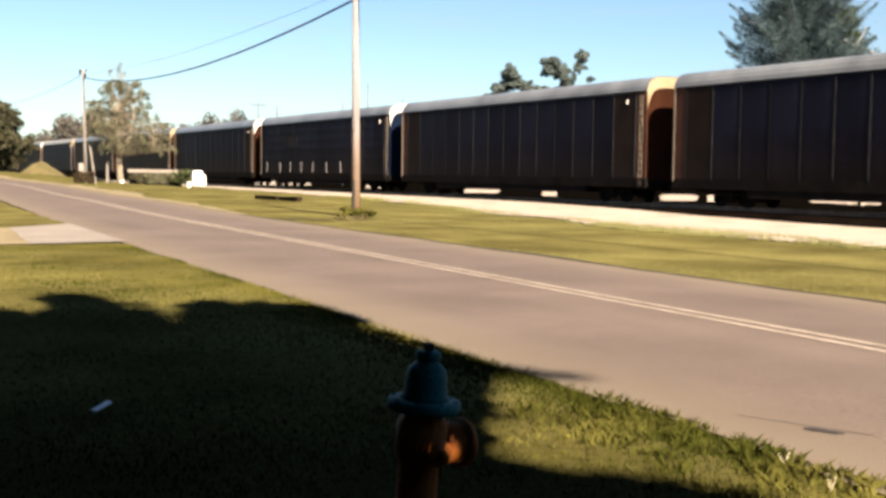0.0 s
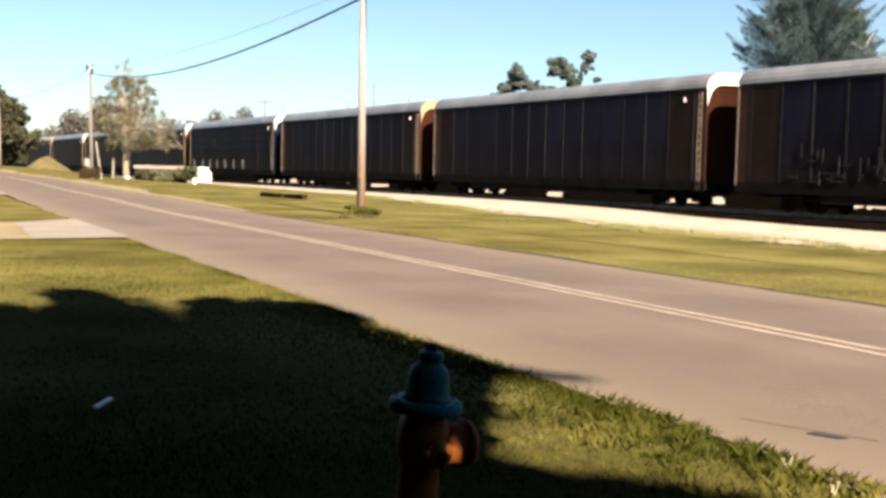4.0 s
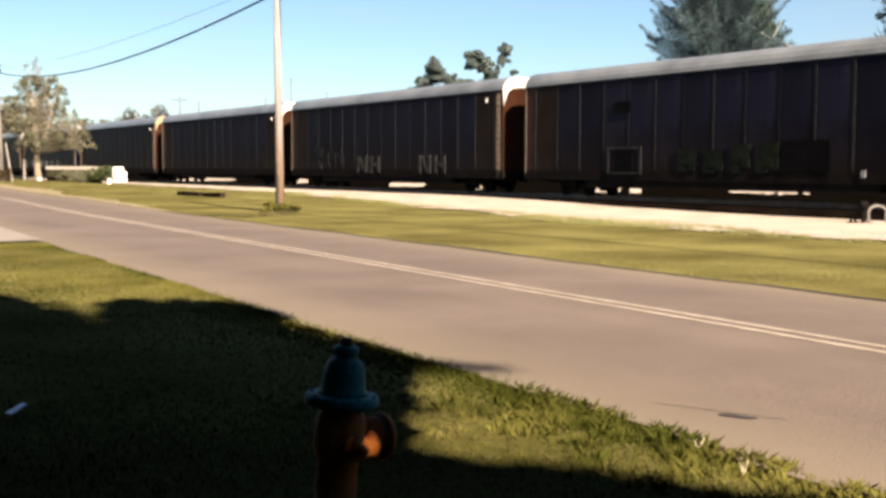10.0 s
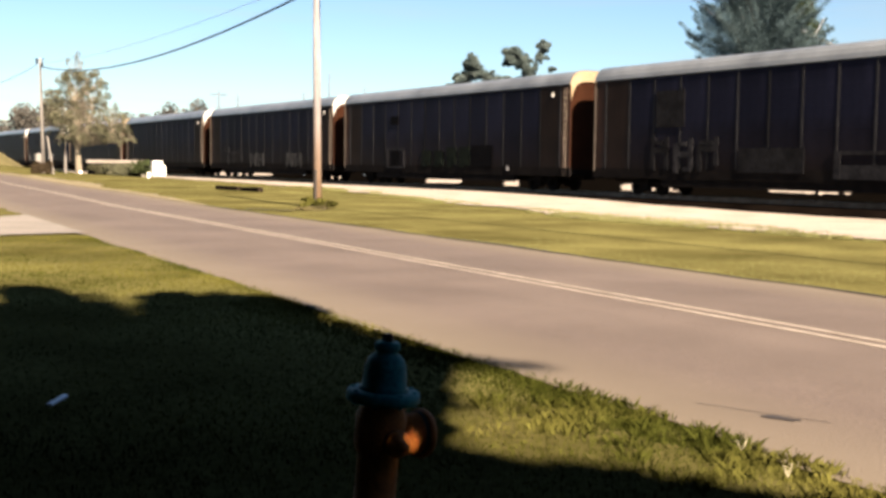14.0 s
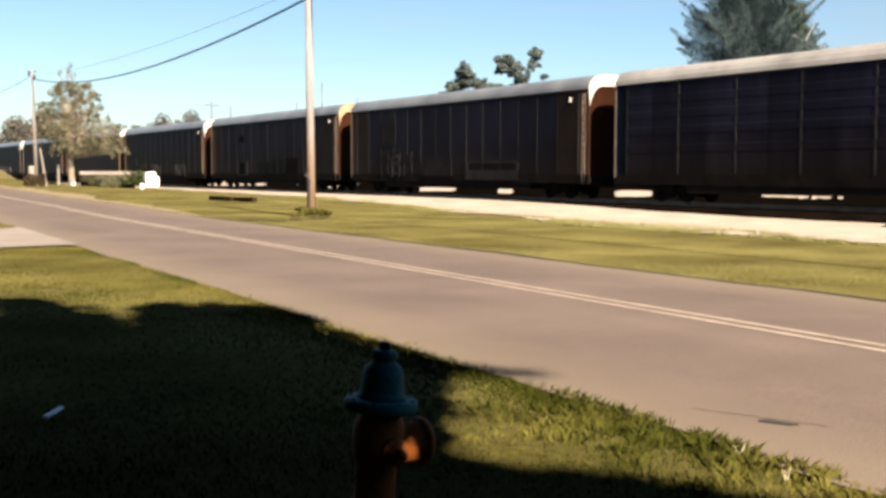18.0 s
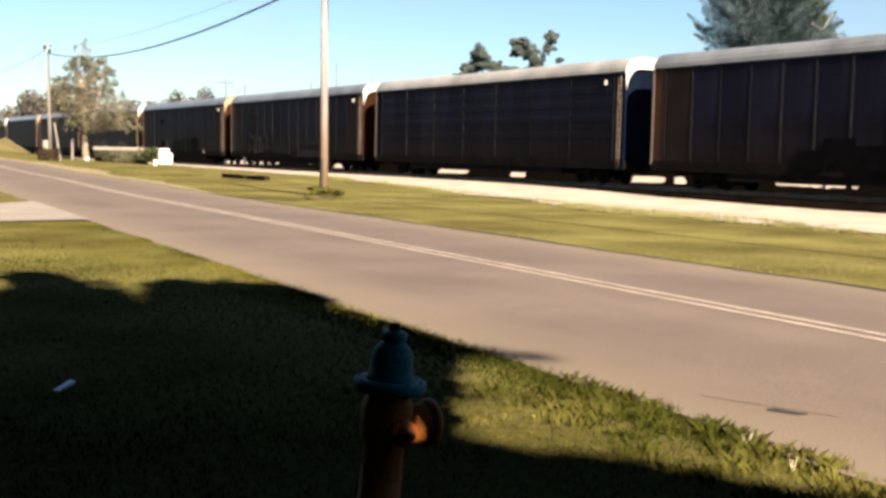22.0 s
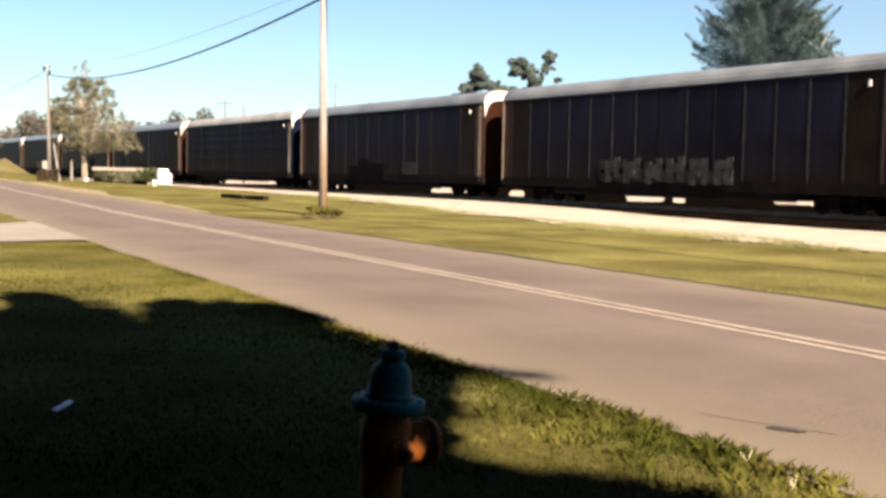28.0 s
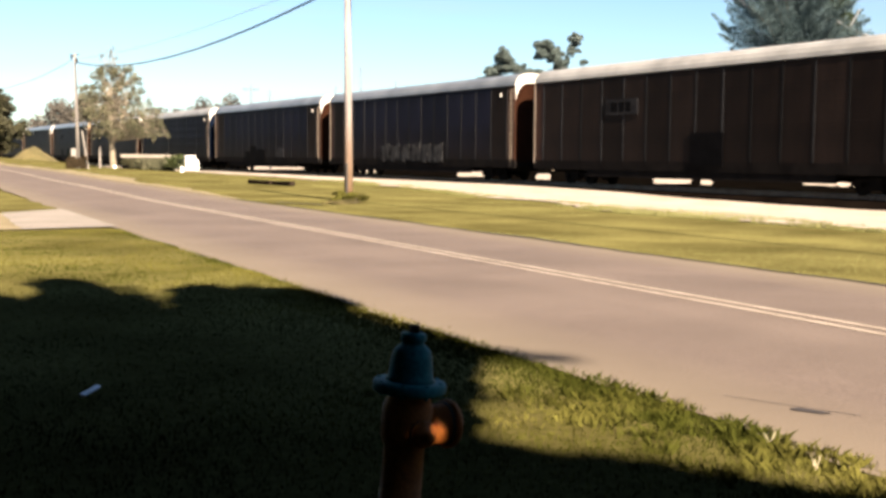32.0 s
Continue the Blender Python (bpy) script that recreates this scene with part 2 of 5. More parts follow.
def dusty_edges(m, tan):
    """Pale dust gathered along both edges of the road, across which u runs from 0 to about 6.3 m."""
    nt, n = m.node_tree, m.node_tree.nodes
    bsdf = n["Principled BSDF"]
    base = bsdf.inputs["Base Color"].links[0].from_socket
    tc, sep, along, u, near, far, top, mix = (n.new("ShaderNode" + k) for k in ("TexCoord", "SeparateXYZ", "Math", "Math", "MapRange", "MapRange", "Math", "Mix"))
    along.operation, along.inputs[1].default_value = "MULTIPLY", -0.053
    u.operation, top.operation = "ADD", "MAXIMUM"
    near.inputs["From Min"].default_value, near.inputs["From Max"].default_value = 5.3, 4.1
    far.inputs["From Min"].default_value, far.inputs["From Max"].default_value = 9.2, 10.4
    mix.data_type = "RGBA"
    mix.inputs[7].default_value = (*tan, 1)
    nt.links.new(tc.outputs["Object"], sep.inputs[0])
    nt.links.new(sep.outputs["Y"], along.inputs[0])
    nt.links.new(sep.outputs["X"], u.inputs[0])
    nt.links.new(along.outputs[0], u.inputs[1])
    for k in (near, far):
        k.inputs["To Max"].default_value = 0.75
        nt.links.new(u.outputs[0], k.inputs["Value"])
    nt.links.new(near.outputs[0], top.inputs[0])
    nt.links.new(far.outputs[0], top.inputs[1])
    nt.links.new(top.outputs[0], mix.inputs[0])
    nt.links.new(base, mix.inputs[6])
    nt.links.new(mix.outputs[2], bsdf.inputs["Base Color"])


def mottled(m, low, high):
    """Narrow the ramp between the two colours, for patches with plainer edges."""
    ramp = next(k for k in m.node_tree.nodes if k.type == "VALTORGB").color_ramp
    ramp.elements[0].position, ramp.elements[1].position = low, high


mottled(M_BLADE, 0.41, 0.60)
mottled(M_GROUND, 0.36, 0.66)
dusty_edges(M_ROAD, (0.098, 0.082, 0.060))


# ---- making meshes ----
def finish(name, bm, mat, parent=None, label="", smooth=False):
    me = bpy.data.meshes.new(name)
    bm.to_mesh(me)
    bm.free()
    for m in (mat if isinstance(mat, (list, tuple)) else [mat]):
        me.materials.append(m)
    if smooth:
        me.shade_smooth()
    ob = new(name, me)
    ob.parent = parent
    if label:
        ob["label"] = label
    return ob


def part(name, bm, mat, parent, label="", smooth=False):
    return finish(name, bm, mat, parent, label, smooth)


def empty(name, m=None):
    ob = new(name)
    ob.empty_display_size = 0.2
    if m is not None:
        ob.matrix_basis = m
    return ob


def raw(name, verts, faces, mat, parent=None, smooth=False):
    me = bpy.data.meshes.new(name)
    me.from_pydata(verts, [], faces)
    me.materials.append(mat)
    if smooth:
        me.shade_smooth()
    ob = new(name, me)
    ob.parent = parent
    return ob


def box(bm, x0, x1, y0, y1, z0, z1, bevel=0.0):
    r = bmesh.ops.create_cube(bm, size=1.0, matrix=Matrix.Translation(((x0 + x1) / 2, (y0 + y1) / 2, (z0 + z1) / 2)) @ Matrix.Diagonal((x1 - x0, y1 - y0, z1 - z0, 1)))
    if bevel:
        edges = {e for v in r["verts"] for e in v.link_edges}
        bmesh.ops.bevel(bm, geom=list(edges), offset=bevel, segments=1, affect="EDGES")
    return bm


def rod(bm, a, b, r0, r1=None, sides=8):
    """A tapered rod from a to b."""
    a, b = Vector(a), Vector(b)
    r1 = r0 if r1 is None else r1
    m = Matrix.Translation((a + b) / 2) @ (b - a).to_track_quat("Z", "Y").to_matrix().to_4x4()
    bmesh.ops.create_cone(bm, cap_ends=True, segments=sides, radius1=r0, radius2=r1, depth=(b - a).length, matrix=m)
    return bm


def lathe(bm, profile, sides=24, m=None):
    """Turn a profile of (radius, height) round z."""
    rings = []
    for r, z in profile:
        ring = [bm.verts.new((r * math.cos(2 * math.pi * k / sides), r * math.sin(2 * math.pi * k / sides), z)) for k in range(sides)]
        rings.append(ring)
    for a, b in zip(rings, rings[1:]):
        for k in range(sides):
            bm.faces.new((a[k], a[(k + 1) % sides], b[(k + 1) % sides], b[k]))
    bm.faces.new(list(reversed(rings[0])))
    bm.faces.new(rings[-1])
    if m is not None:
        bmesh.ops.transform(bm, matrix=m, verts=[v for ring in rings for v in ring])
    return bm


def strip(name, left, right, zf, mat, n_across=2, kind="structure", label="", lift=0.0):
    """A ground sheet between two lines of (x, y), laid on the height zf(x, y)."""
    verts, faces = [], []
    for (xa, ya), (xb, yb) in zip(left, right):
        for k in range(n_across + 1):
            f = k / n_across
            x, y = xa + (xb - xa) * f, ya + (yb - ya) * f
            verts.append((x, y, zf(x, y) + lift))
    w = n_across + 1
    for i in range(len(left) - 1):
        for k in range(n_across):
            a = i * w + k
            faces.append((a, a + 1, a + w + 1, a + w))
    return tagged(raw(name, verts, faces, mat, smooth=True), label, name.split("_")[0], kind=kind)


# ---- the lie of the land ----
def lerp_table(v, table):
    if v <= table[0][0]:
        return table[0][1]
    for (a, fa), (b, fb) in zip(table, table[1:]):
        if v <= b:
            s = (v - a) / (b - a)
            return fa + (fb - fa) * s * s * (3 - 2 * s)
    return table[-1][1]


RISE = ((33, 0.0), (52, 0.11), (92, 0.40), (130, 0.90), (165, 1.20), (260, 1.25))
DIP = ((30, -0.38), (54, -0.06), (400, 0.0))


def land(x, y):
    """Height of the lawn: a slow rise ahead, falling off to the railway."""
    near, by_rail = lerp_table(y, RISE), lerp_table(y, DIP)
    s = min(1.0, max(0.0, (x - 20) / 11))
    s = s * s * (3 - 2 * s)
    return near * (1 - s) + by_rail * s


def bend(y):
    return -0.0011 * (y - 66) ** 2 if y > 66 else 0.0


def road_near(y):
    return 4.14 + 0.052 * y + bend(y)


def road_mid(y):
    return 7.44 + 0.0562 * y + bend(y)


def road_far(y):
    return 10.42 + 0.054 * y + bend(y)


def hash_noise(x, y, scale):
    return noise.noise(Vector((x * scale, y * scale, 3.7)))


xs = [-1800, -600, -200, -80, -40, -20, -10] + [i * 1.0 for i in range(-6, 48)] + [52, 60, 75, 95, 130, 200, 400, 900, 2200]
ys = [-900, -300, -120, -60, -30, -15] + [i * 1.0 for i in range(-8, 60)] + [60 + i * 3 for i in range(0, 50)] + [215, 240, 280, 350, 500, 900, 2500]
verts = [(x, y, land(x, y) + 0.02 * hash_noise(x, y, 0.35) - (0.07 if road_near(y) + 0.25 < x < road_far(y) - 0.25 and y < 150 else 0) - (0.10 if x > 34 else 0)) for y in ys for x in xs]
w = len(xs)
faces = [(j * w + i, j * w + i + 1, (j + 1) * w + i + 1, (j + 1) * w + i) for j in range(len(ys) - 1) for i in range(w - 1)]
tagged(raw("ground", verts, faces, M_GROUND, smooth=True), "mown yellow-green lawn on nearly flat ground", "ground", kind="structure")

yy = [-60 + i * 2.0 for i in range(30)] + [i * 0.5 for i in range(0, 100)] + [50 + i * 2 for i in range(0, 60)]


def wob(y, seed, amp):
    return amp * (hash_noise(y, seed, 0.9) + 0.6 * hash_noise(y, seed + 9, 3.1))


road_l = [(road_near(y) + wob(y, 1, 0.10), y) for y in yy]
road_r = [(road_far(y) + wob(y, 5, 0.08), y) for y in yy]


def road_z(x, y):
    c = (x - road_near(y)) / (road_far(y) - road_near(y)) - 0.5
    return land(x, y) + 0.012 + 0.025 * (1 - 4 * c * c)


strip("road", road_l, road_r, road_z, M_ROAD, 10, label="sun-bleached two-lane asphalt road without kerbs")
for off in (-0.115, 0.115):
    strip("centre_line", [(road_mid(y) + off - 0.055 + wob(y, 20, 0.012), y) for y in yy], [(road_mid(y) + off + 0.055 + wob(y, 30, 0.012), y) for y in yy], road_z, M_YELLOW, 1,
          label="worn pale yellow line painted on the road", lift=0.005)


def blot(name, cx, cy, rx, ry, mat, zf, lift, label, turn=0.0, seed=0.0, category=""):
    """A thin, uneven patch lying on the ground."""
    n, verts, faces = 28, [(cx, cy, zf(cx, cy) + lift)], []
    for k in range(n):
        a = 2 * math.pi * k / n
        r = (1 + 0.28 * noise.noise(Vector((math.cos(a) * 1.3, math.sin(a) * 1.3, seed)))) / max(abs(math.cos(a)), abs(math.sin(a))) ** 0.75
        px, py = rx * r * math.cos(a), ry * r * math.sin(a)
        x, y = cx + px * math.cos(turn) - py * math.sin(turn), cy + px * math.sin(turn) + py * math.cos(turn)
        verts.append((x, y, zf(x, y) + lift))
        faces.append((0, k + 1, (k + 1) % n + 1))
    return tagged(raw(name, verts, faces, mat), label, category or name.split("_")[-1], kind="structure")


# Narrow dark streak in the grass left of the pole.
blot("soil_rut", 13.1, 32.0, 1.0, 0.17, M_VERGE_DARK, land, 0.035, "dark streak in the grass beside the road", radians(112), 4.0, "rut")
blot("tar_stain", 4.97, 4.45, 0.11, 0.035, M_PATCH, road_z, 0.006, "small dark tar stain on the asphalt", -1.2, 2.0, "stain")

crack = [(4.84 + 0.30 * k / 16 + 0.012 * hash_noise(k, 3, 0.9), 5.0 - 0.78 * k / 16) for k in range(17)]
strip("crack", [(x - 0.004, y) for x, y in crack], [(x + 0.004, y) for x, y in crack], road_z, M_PATCH, 1, label="fine dark crack across the asphalt", lift=0.004)
ey = [2 + 0.25 * k for k in range(136)]
# Soil lip with the grass edge's shadow put into its dark colour.
strip("verge_edge", [(road_far(y) + wob(y, 5, 0.08) - 0.05, y) for y in ey], [(road_far(y) + wob(y, 5, 0.08) + 0.07 + 0.14 * max(0.0, 0.4 + hash_noise(y, 11, 0.35)), y) for y in ey], road_z, M_VERGE_DARK, 1,
      label="soil lip between asphalt and lawn, darkened as grass-edge shadow", lift=0.008)

# worn dry shoulder along the far side of the road
dy = [36 + 0.6 * k for k in range(150)]
strip("dry_shoulder", [(road_far(y) + wob(y, 5, 0.08) + 0.02, y) for y in dy], [(road_far(y) + 0.25 + min(1.0, (y - 36) / 25) * (1.3 + 1.1 * hash_noise(y, 31, 0.13) + 0.9 * hash_noise(y, 37, 0.6)), y) for y in dy],
      lambda x, y: land(x, y) + 0.012, M_DIRT, 3, label="worn dry grass shoulder beside the road", lift=0.012)

# gravel beside the railway, its edge ragged
GRAVEL_EDGE = ((-60, 20.5), (15, 19.6), (24, 19.8), (33, 22.0), (48, 25.2), (62, 27.6), (80, 30.0), (130, 32.6), (200, 34.2))
gy = [-60 + i * 3 for i in range(20)] + [i * 0.6 for i in range(0, 160)] + [96 + i * 4 for i in range(0, 60)]
strip("gravel", [(lerp_table(y, GRAVEL_EDGE) + 1.2 * hash_noise(y, 2, 0.30) + 0.8 * hash_noise(y, 7, 0.9), y) for y in gy], [(34.85 + 0.3 * hash_noise(y, 4, 0.5), y) for y in gy],
      lambda x, y: land(x, y) + 0.015, M_GRAVEL, 12, label="strip of sunlit white limestone gravel along the railway", lift=0.02)
TRACK_X, RAIL_Z = 37.6, 0.12


def ballast_z(x, y):
    d = abs(x - TRACK_X)
    top = RAIL_Z - 0.20
    return top if d < 1.9 else max(top - (d - 1.9) * 0.45, land(x, y) - 0.02)


by = [-80 + i * 5 for i in range(100)]
strip("ballast", [(34.3 + 0.3 * hash_noise(y, 8, 0.4), y) for y in by], [(42.5, y) for y in by], ballast_z, M_BALLAST, 14, label="dark oily ballast bed, blackened for shade under the train", lift=0.01)
# Ground behind the train, its shade put into the colour.
strip("weedy_bank", [(42.3 + 0.4 * hash_noise(y, 3, 0.3), y) for y in by], [(150 + 1.5 * hash_noise(y, 5, 0.2), y) for y in by], lambda x, y: land(x, y) + 0.03, M_SHADE_GROUND, 6, label="ground beyond the railway coloured near black as shade", lift=0.03)
# bare streaks beyond the railway, laid out to fit the camera's view under the cars: centre, half length, half width,
# turn
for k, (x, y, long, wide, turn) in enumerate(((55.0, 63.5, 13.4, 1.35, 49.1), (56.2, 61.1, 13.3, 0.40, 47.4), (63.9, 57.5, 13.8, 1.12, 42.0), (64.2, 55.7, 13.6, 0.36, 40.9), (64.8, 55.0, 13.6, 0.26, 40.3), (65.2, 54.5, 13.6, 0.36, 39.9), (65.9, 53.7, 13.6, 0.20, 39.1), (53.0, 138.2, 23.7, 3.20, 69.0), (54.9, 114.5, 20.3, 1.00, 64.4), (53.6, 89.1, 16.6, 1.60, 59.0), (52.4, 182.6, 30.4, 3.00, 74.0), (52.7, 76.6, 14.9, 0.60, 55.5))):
    blot("gravel_patch", x, y, long, wide, M_GRAVEL, land, 0.07 + 0.005 * k, "pale gravel patch beyond the railway, fitted to the view under the cars", radians(turn), 3.0 + k, "gravel")


# ---- rails and ties ----
def track():
    bm = bmesh.new()
    y = -70.0
    while y < 330:
        box(bm, TRACK_X - 1.3, TRACK_X + 1.3, y - 0.115, y + 0.115, RAIL_Z - 0.34, RAIL_Z - 0.17)
        y += 0.6
    tagged(finish("railway_ties", bm, M_TIE), "dark creosoted wooden ties in the ballast", "ties", kind="stuff")
    for s in (-1, 1):
        bm = bmesh.new()
        x = TRACK_X + s * 0.75
        box(bm, x - 0.07, x + 0.07, -90, 340, RAIL_Z - 0.17, RAIL_Z - 0.15)
        box(bm, x - 0.01, x + 0.01, -90, 340, RAIL_Z - 0.15, RAIL_Z - 0.04)
        box(bm, x - 0.037, x + 0.037, -90, 340, RAIL_Z - 0.04, RAIL_Z)
        tagged(finish("rail", bm, M_RAIL), "steel railway rail with a worn bright head", "rail", "rails of the track", "structure")


track()

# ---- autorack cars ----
# Bluer above, browner below: the sky's sheen is put into the colour.
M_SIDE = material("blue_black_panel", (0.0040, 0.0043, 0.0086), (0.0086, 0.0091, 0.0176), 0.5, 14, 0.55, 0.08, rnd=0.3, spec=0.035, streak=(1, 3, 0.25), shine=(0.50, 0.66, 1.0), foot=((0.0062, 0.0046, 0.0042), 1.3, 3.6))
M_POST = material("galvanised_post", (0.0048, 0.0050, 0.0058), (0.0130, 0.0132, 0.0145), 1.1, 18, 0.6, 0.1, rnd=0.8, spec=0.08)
M_ROOF = material("galvanised_roof", (0.078, 0.087, 0.096), (0.106, 0.116, 0.125), 0.3, 4, 0.32, 0.02, metal=0.0, streak=(0.3, 0.6, 1), spec=0.5, grain=0.06)
M_ROOF_PALE = material("bleached_roof", (0.150, 0.152, 0.148), (0.195, 0.196, 0.190), 0.3, 4, 0.45, 0.02, streak=(0.3, 0.6, 1), spec=0.5, grain=0.06)
M_DOOR_BLUE = material("blue_end_door", (0.0014, 0.0030, 0.0078), (0.0026, 0.0056, 0.0140), 0.8, 14, 0.7, 0.1, rnd=0.3, spec=0.02)
M_END_W = material("white_end_panel", (0.3007, 0.2898, 0.2734), (0.41, 0.3992, 0.3827), 0.8, 14, 0.6, 0.1)
M_END_T = material("orange_end_panel", (0.150, 0.112, 0.066), (0.205, 0.158, 0.100), 0.8, 14, 0.6, 0.1)
M_DOOR = material("brown_end_door", (0.0110, 0.0042, 0.0021), (0.0180, 0.0070, 0.0036), 0.8, 14, 0.75, 0.15, rnd=0.4, spec=0.02)
M_CORNER = material("rusty_corner_sheet", (0.0150, 0.0054, 0.0027), (0.0300, 0.0112, 0.0054), 0.8, 14, 0.65, 0.1, rnd=0.5, spec=0.15)
# Partly the cars' own brown, partly lens flare and haze put into the colour.
M_SIDE_BROWN = material("brown_dark_panel", (0.0056, 0.0039, 0.0034), (0.0102, 0.0068, 0.0057), 0.6, 14, 0.6, 0.12, rnd=0.35, spec=0.045, streak=(1, 3, 0.25))
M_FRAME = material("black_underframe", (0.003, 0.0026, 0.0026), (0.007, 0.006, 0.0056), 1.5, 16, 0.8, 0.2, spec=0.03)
# The warm sun on the ladders is put into this colour.
M_LADDER = material("sunlit_ladder_steel", (0.100, 0.078, 0.058), (0.195, 0.160, 0.128), 3, 30, 0.6, 0.1)
M_LADDER_DIM = material("dull_corner_steel", (0.052, 0.043, 0.036), (0.098, 0.082, 0.070), 3, 30, 0.7, 0.1, rnd=0.5, spec=0.1)
# White of the sill plate; also sunlight on post feet put into colour.
M_BRACKET = material("white_and_lit_paint", (0.10, 0.10, 0.105), (0.17, 0.17, 0.175), 2, 12, 0.6, 0.05)
M_GRAFF = material("faded_grey_spray_paint", (0.007, 0.007, 0.008), (0.017, 0.017, 0.019), 1.5, 5, 0.7, 0, rnd=0.5, spec=0.04, grain=0.5)
M_GRAFF_W = material("white_spray_paint", (0.01485, 0.01535, 0.01634), (0.03069, 0.03118, 0.03267), 2, 5, 0.7, 0, spec=0.05, grain=0.5)
M_GRAFF_G = material("faded_green_spray_paint", (0.0034, 0.0052, 0.0042), (0.0064, 0.0088, 0.0066), 1.5, 5, 0.8, 0, spec=0.03, grain=0.5)
M_GRAFF_D = material("black_spray_paint", (0.001, 0.001, 0.0013), (0.0024, 0.0024, 0.003), 1.5, 5, 0.8, 0, spec=0.03, grain=0.5)

PITCH, HALF, W = 28.65, 13.325, 1.58
SILL, EAVE, TOP = 1.02, 5.61, 6.35
BAYS = 14
BAY = 2 * (HALF - 0.9) / BAYS


def arch(f, lift=0.0):
    """The roof's outline: f from -1 to 1 across."""
    a = abs(f)
    return EAVE + (TOP - EAVE) * max(0.0, 1 - a ** 4.5) ** 0.6 + lift


def roof_mesh():
    bm = bmesh.new()
    n = 14
    for y0, y1, lift in [(-HALF, HALF, 0.0)] + [(-HALF + 1.2 + k * 1.25, -HALF + 1.27 + k * 1.25, 0.008) for k in range(21)]:
        rows = []
        for y in (y0, y1):
            rows.append([bm.verts.new(((W + 0.03) * f, y, arch(f, lift))) for f in [math.sin(math.pi / 2 * (2 * k / n - 1)) for k in range(n + 1)]])
        for k in range(n):
            bm.faces.new((rows[0][k], rows[0][k + 1], rows[1][k + 1], rows[1][k]))
    return bm


def end_mesh(y, thick):
    """A panel that closes the end of the car under the roof's arch."""
    bm = bmesh.new()
    n = 14
    rings = []
    for yy_ in (y, y + thick):
        ring = [bm.verts.new((-W + 0.04, yy_, SILL)), bm.verts.new((W - 0.04, yy_, SILL))]
        ring += [bm.verts.new(((W - 0.04) * f, yy_, arch(f, -0.03))) for f in [math.sin(math.pi / 2 * (1 - 2 * k / n)) for k in range(n + 1)]]
        rings.append(ring)
    bm.faces.new(rings[0])
    bm.faces.new(list(reversed(rings[1])))
    m = len(rings[0])
    for k in range(m):
        bm.faces.new((rings[0][k], rings[1][k], rings[1][(k + 1) % m], rings[0][(k + 1) % m]))
    bmesh.ops.recalc_face_normals(bm, faces=bm.faces)
    return bm


def shared(name, me, parent, m, label=""):
    ob = new(name, me)
    ob.parent = parent
    ob.matrix_basis = m
    if label:
        ob["label"] = label
    return ob


def mesh_of(bm, mat, name):
    me = bpy.data.meshes.new(name)
    bm.to_mesh(me)
    bm.free()
    me.materials.append(mat)
    return me


def pressed_sheet(bands, depth, gap=0.04):
    """One bay of side sheet: an outline with pressed bands, drawn along the car."""
    bm = bmesh.new()
    outline = [(0.02, SILL + 0.22)]
    for z0, z1 in bands:
        outline += [(0.02, z0), (0.02 + depth, z0 + 0.02), (0.02 + depth, z1 - 0.02), (0.02, z1)]
    outline.append((0.02, EAVE - 0.06))
    ring = outline + [(-x, z) for x, z in reversed(outline)]
    ends = [[bm.verts.new((x, y, z)) for x, z in ring] for y in (-BAY / 2 + gap, BAY / 2 - gap)]
    n = len(ring)
    for k in range(n):
        bm.faces.new((ends[0][k], ends[0][(k + 1) % n], ends[1][(k + 1) % n], ends[1][k]))
    bm.faces.new(ends[0])
    bm.faces.new(list(reversed(ends[1])))
    bmesh.ops.recalc_face_normals(bm, faces=bm.faces)
    return bm


def panel_mesh():
    return pressed_sheet([(z, z + 0.06) for z in (2.0, 2.9, 3.8, 4.6)], 0.003)


def slot_panel_mesh():
    return pressed_sheet([(z, z + 0.36) for z in (2.3, 3.15, 3.9, 4.6)], 0.012, 0.002)


def post_mesh():
    bm = bmesh.new()
    box(bm, -0.03, 0.015, -0.05, 0.05, SILL + 0.26, EAVE - 0.03)
    return bm


def ladder_mesh(half):
    bm = bmesh.new()
    for dy in (-half, half):
        box(bm, -0.02, 0.02, dy - 0.012, dy + 0.012, SILL - 0.2, EAVE - 0.15)
    for k in range(12):
        box(bm, -0.014, 0.014, -half, half, SILL + k * 0.35, SILL + k * 0.35 + 0.045)
    return bm


def wheel_mesh():
    bm = bmesh.new()
    lathe(bm, [(0.08, -0.07), (0.40, -0.06), (0.45, -0.05), (0.45, -0.02), (0.42, 0.0), (0.42, 0.07), (0.36, 0.06), (0.10, 0.03)], 20, Matrix.Rotation(radians(90), 4, "Y"))
    return bm


def sideframe_mesh():
    bm = bmesh.new()
    box(bm, -0.06, 0.06, -1.1, 1.1, 0.48, 0.66, 0.03)
    box(bm, -0.07, 0.07, -0.35, 0.35, 0.20, 0.50, 0.03)
    for s in (-1, 1):
        box(bm, -0.09, 0.09, s * 0.89 - 0.14, s * 0.89 + 0.14, 0.30, 0.56, 0.02)
    return bm


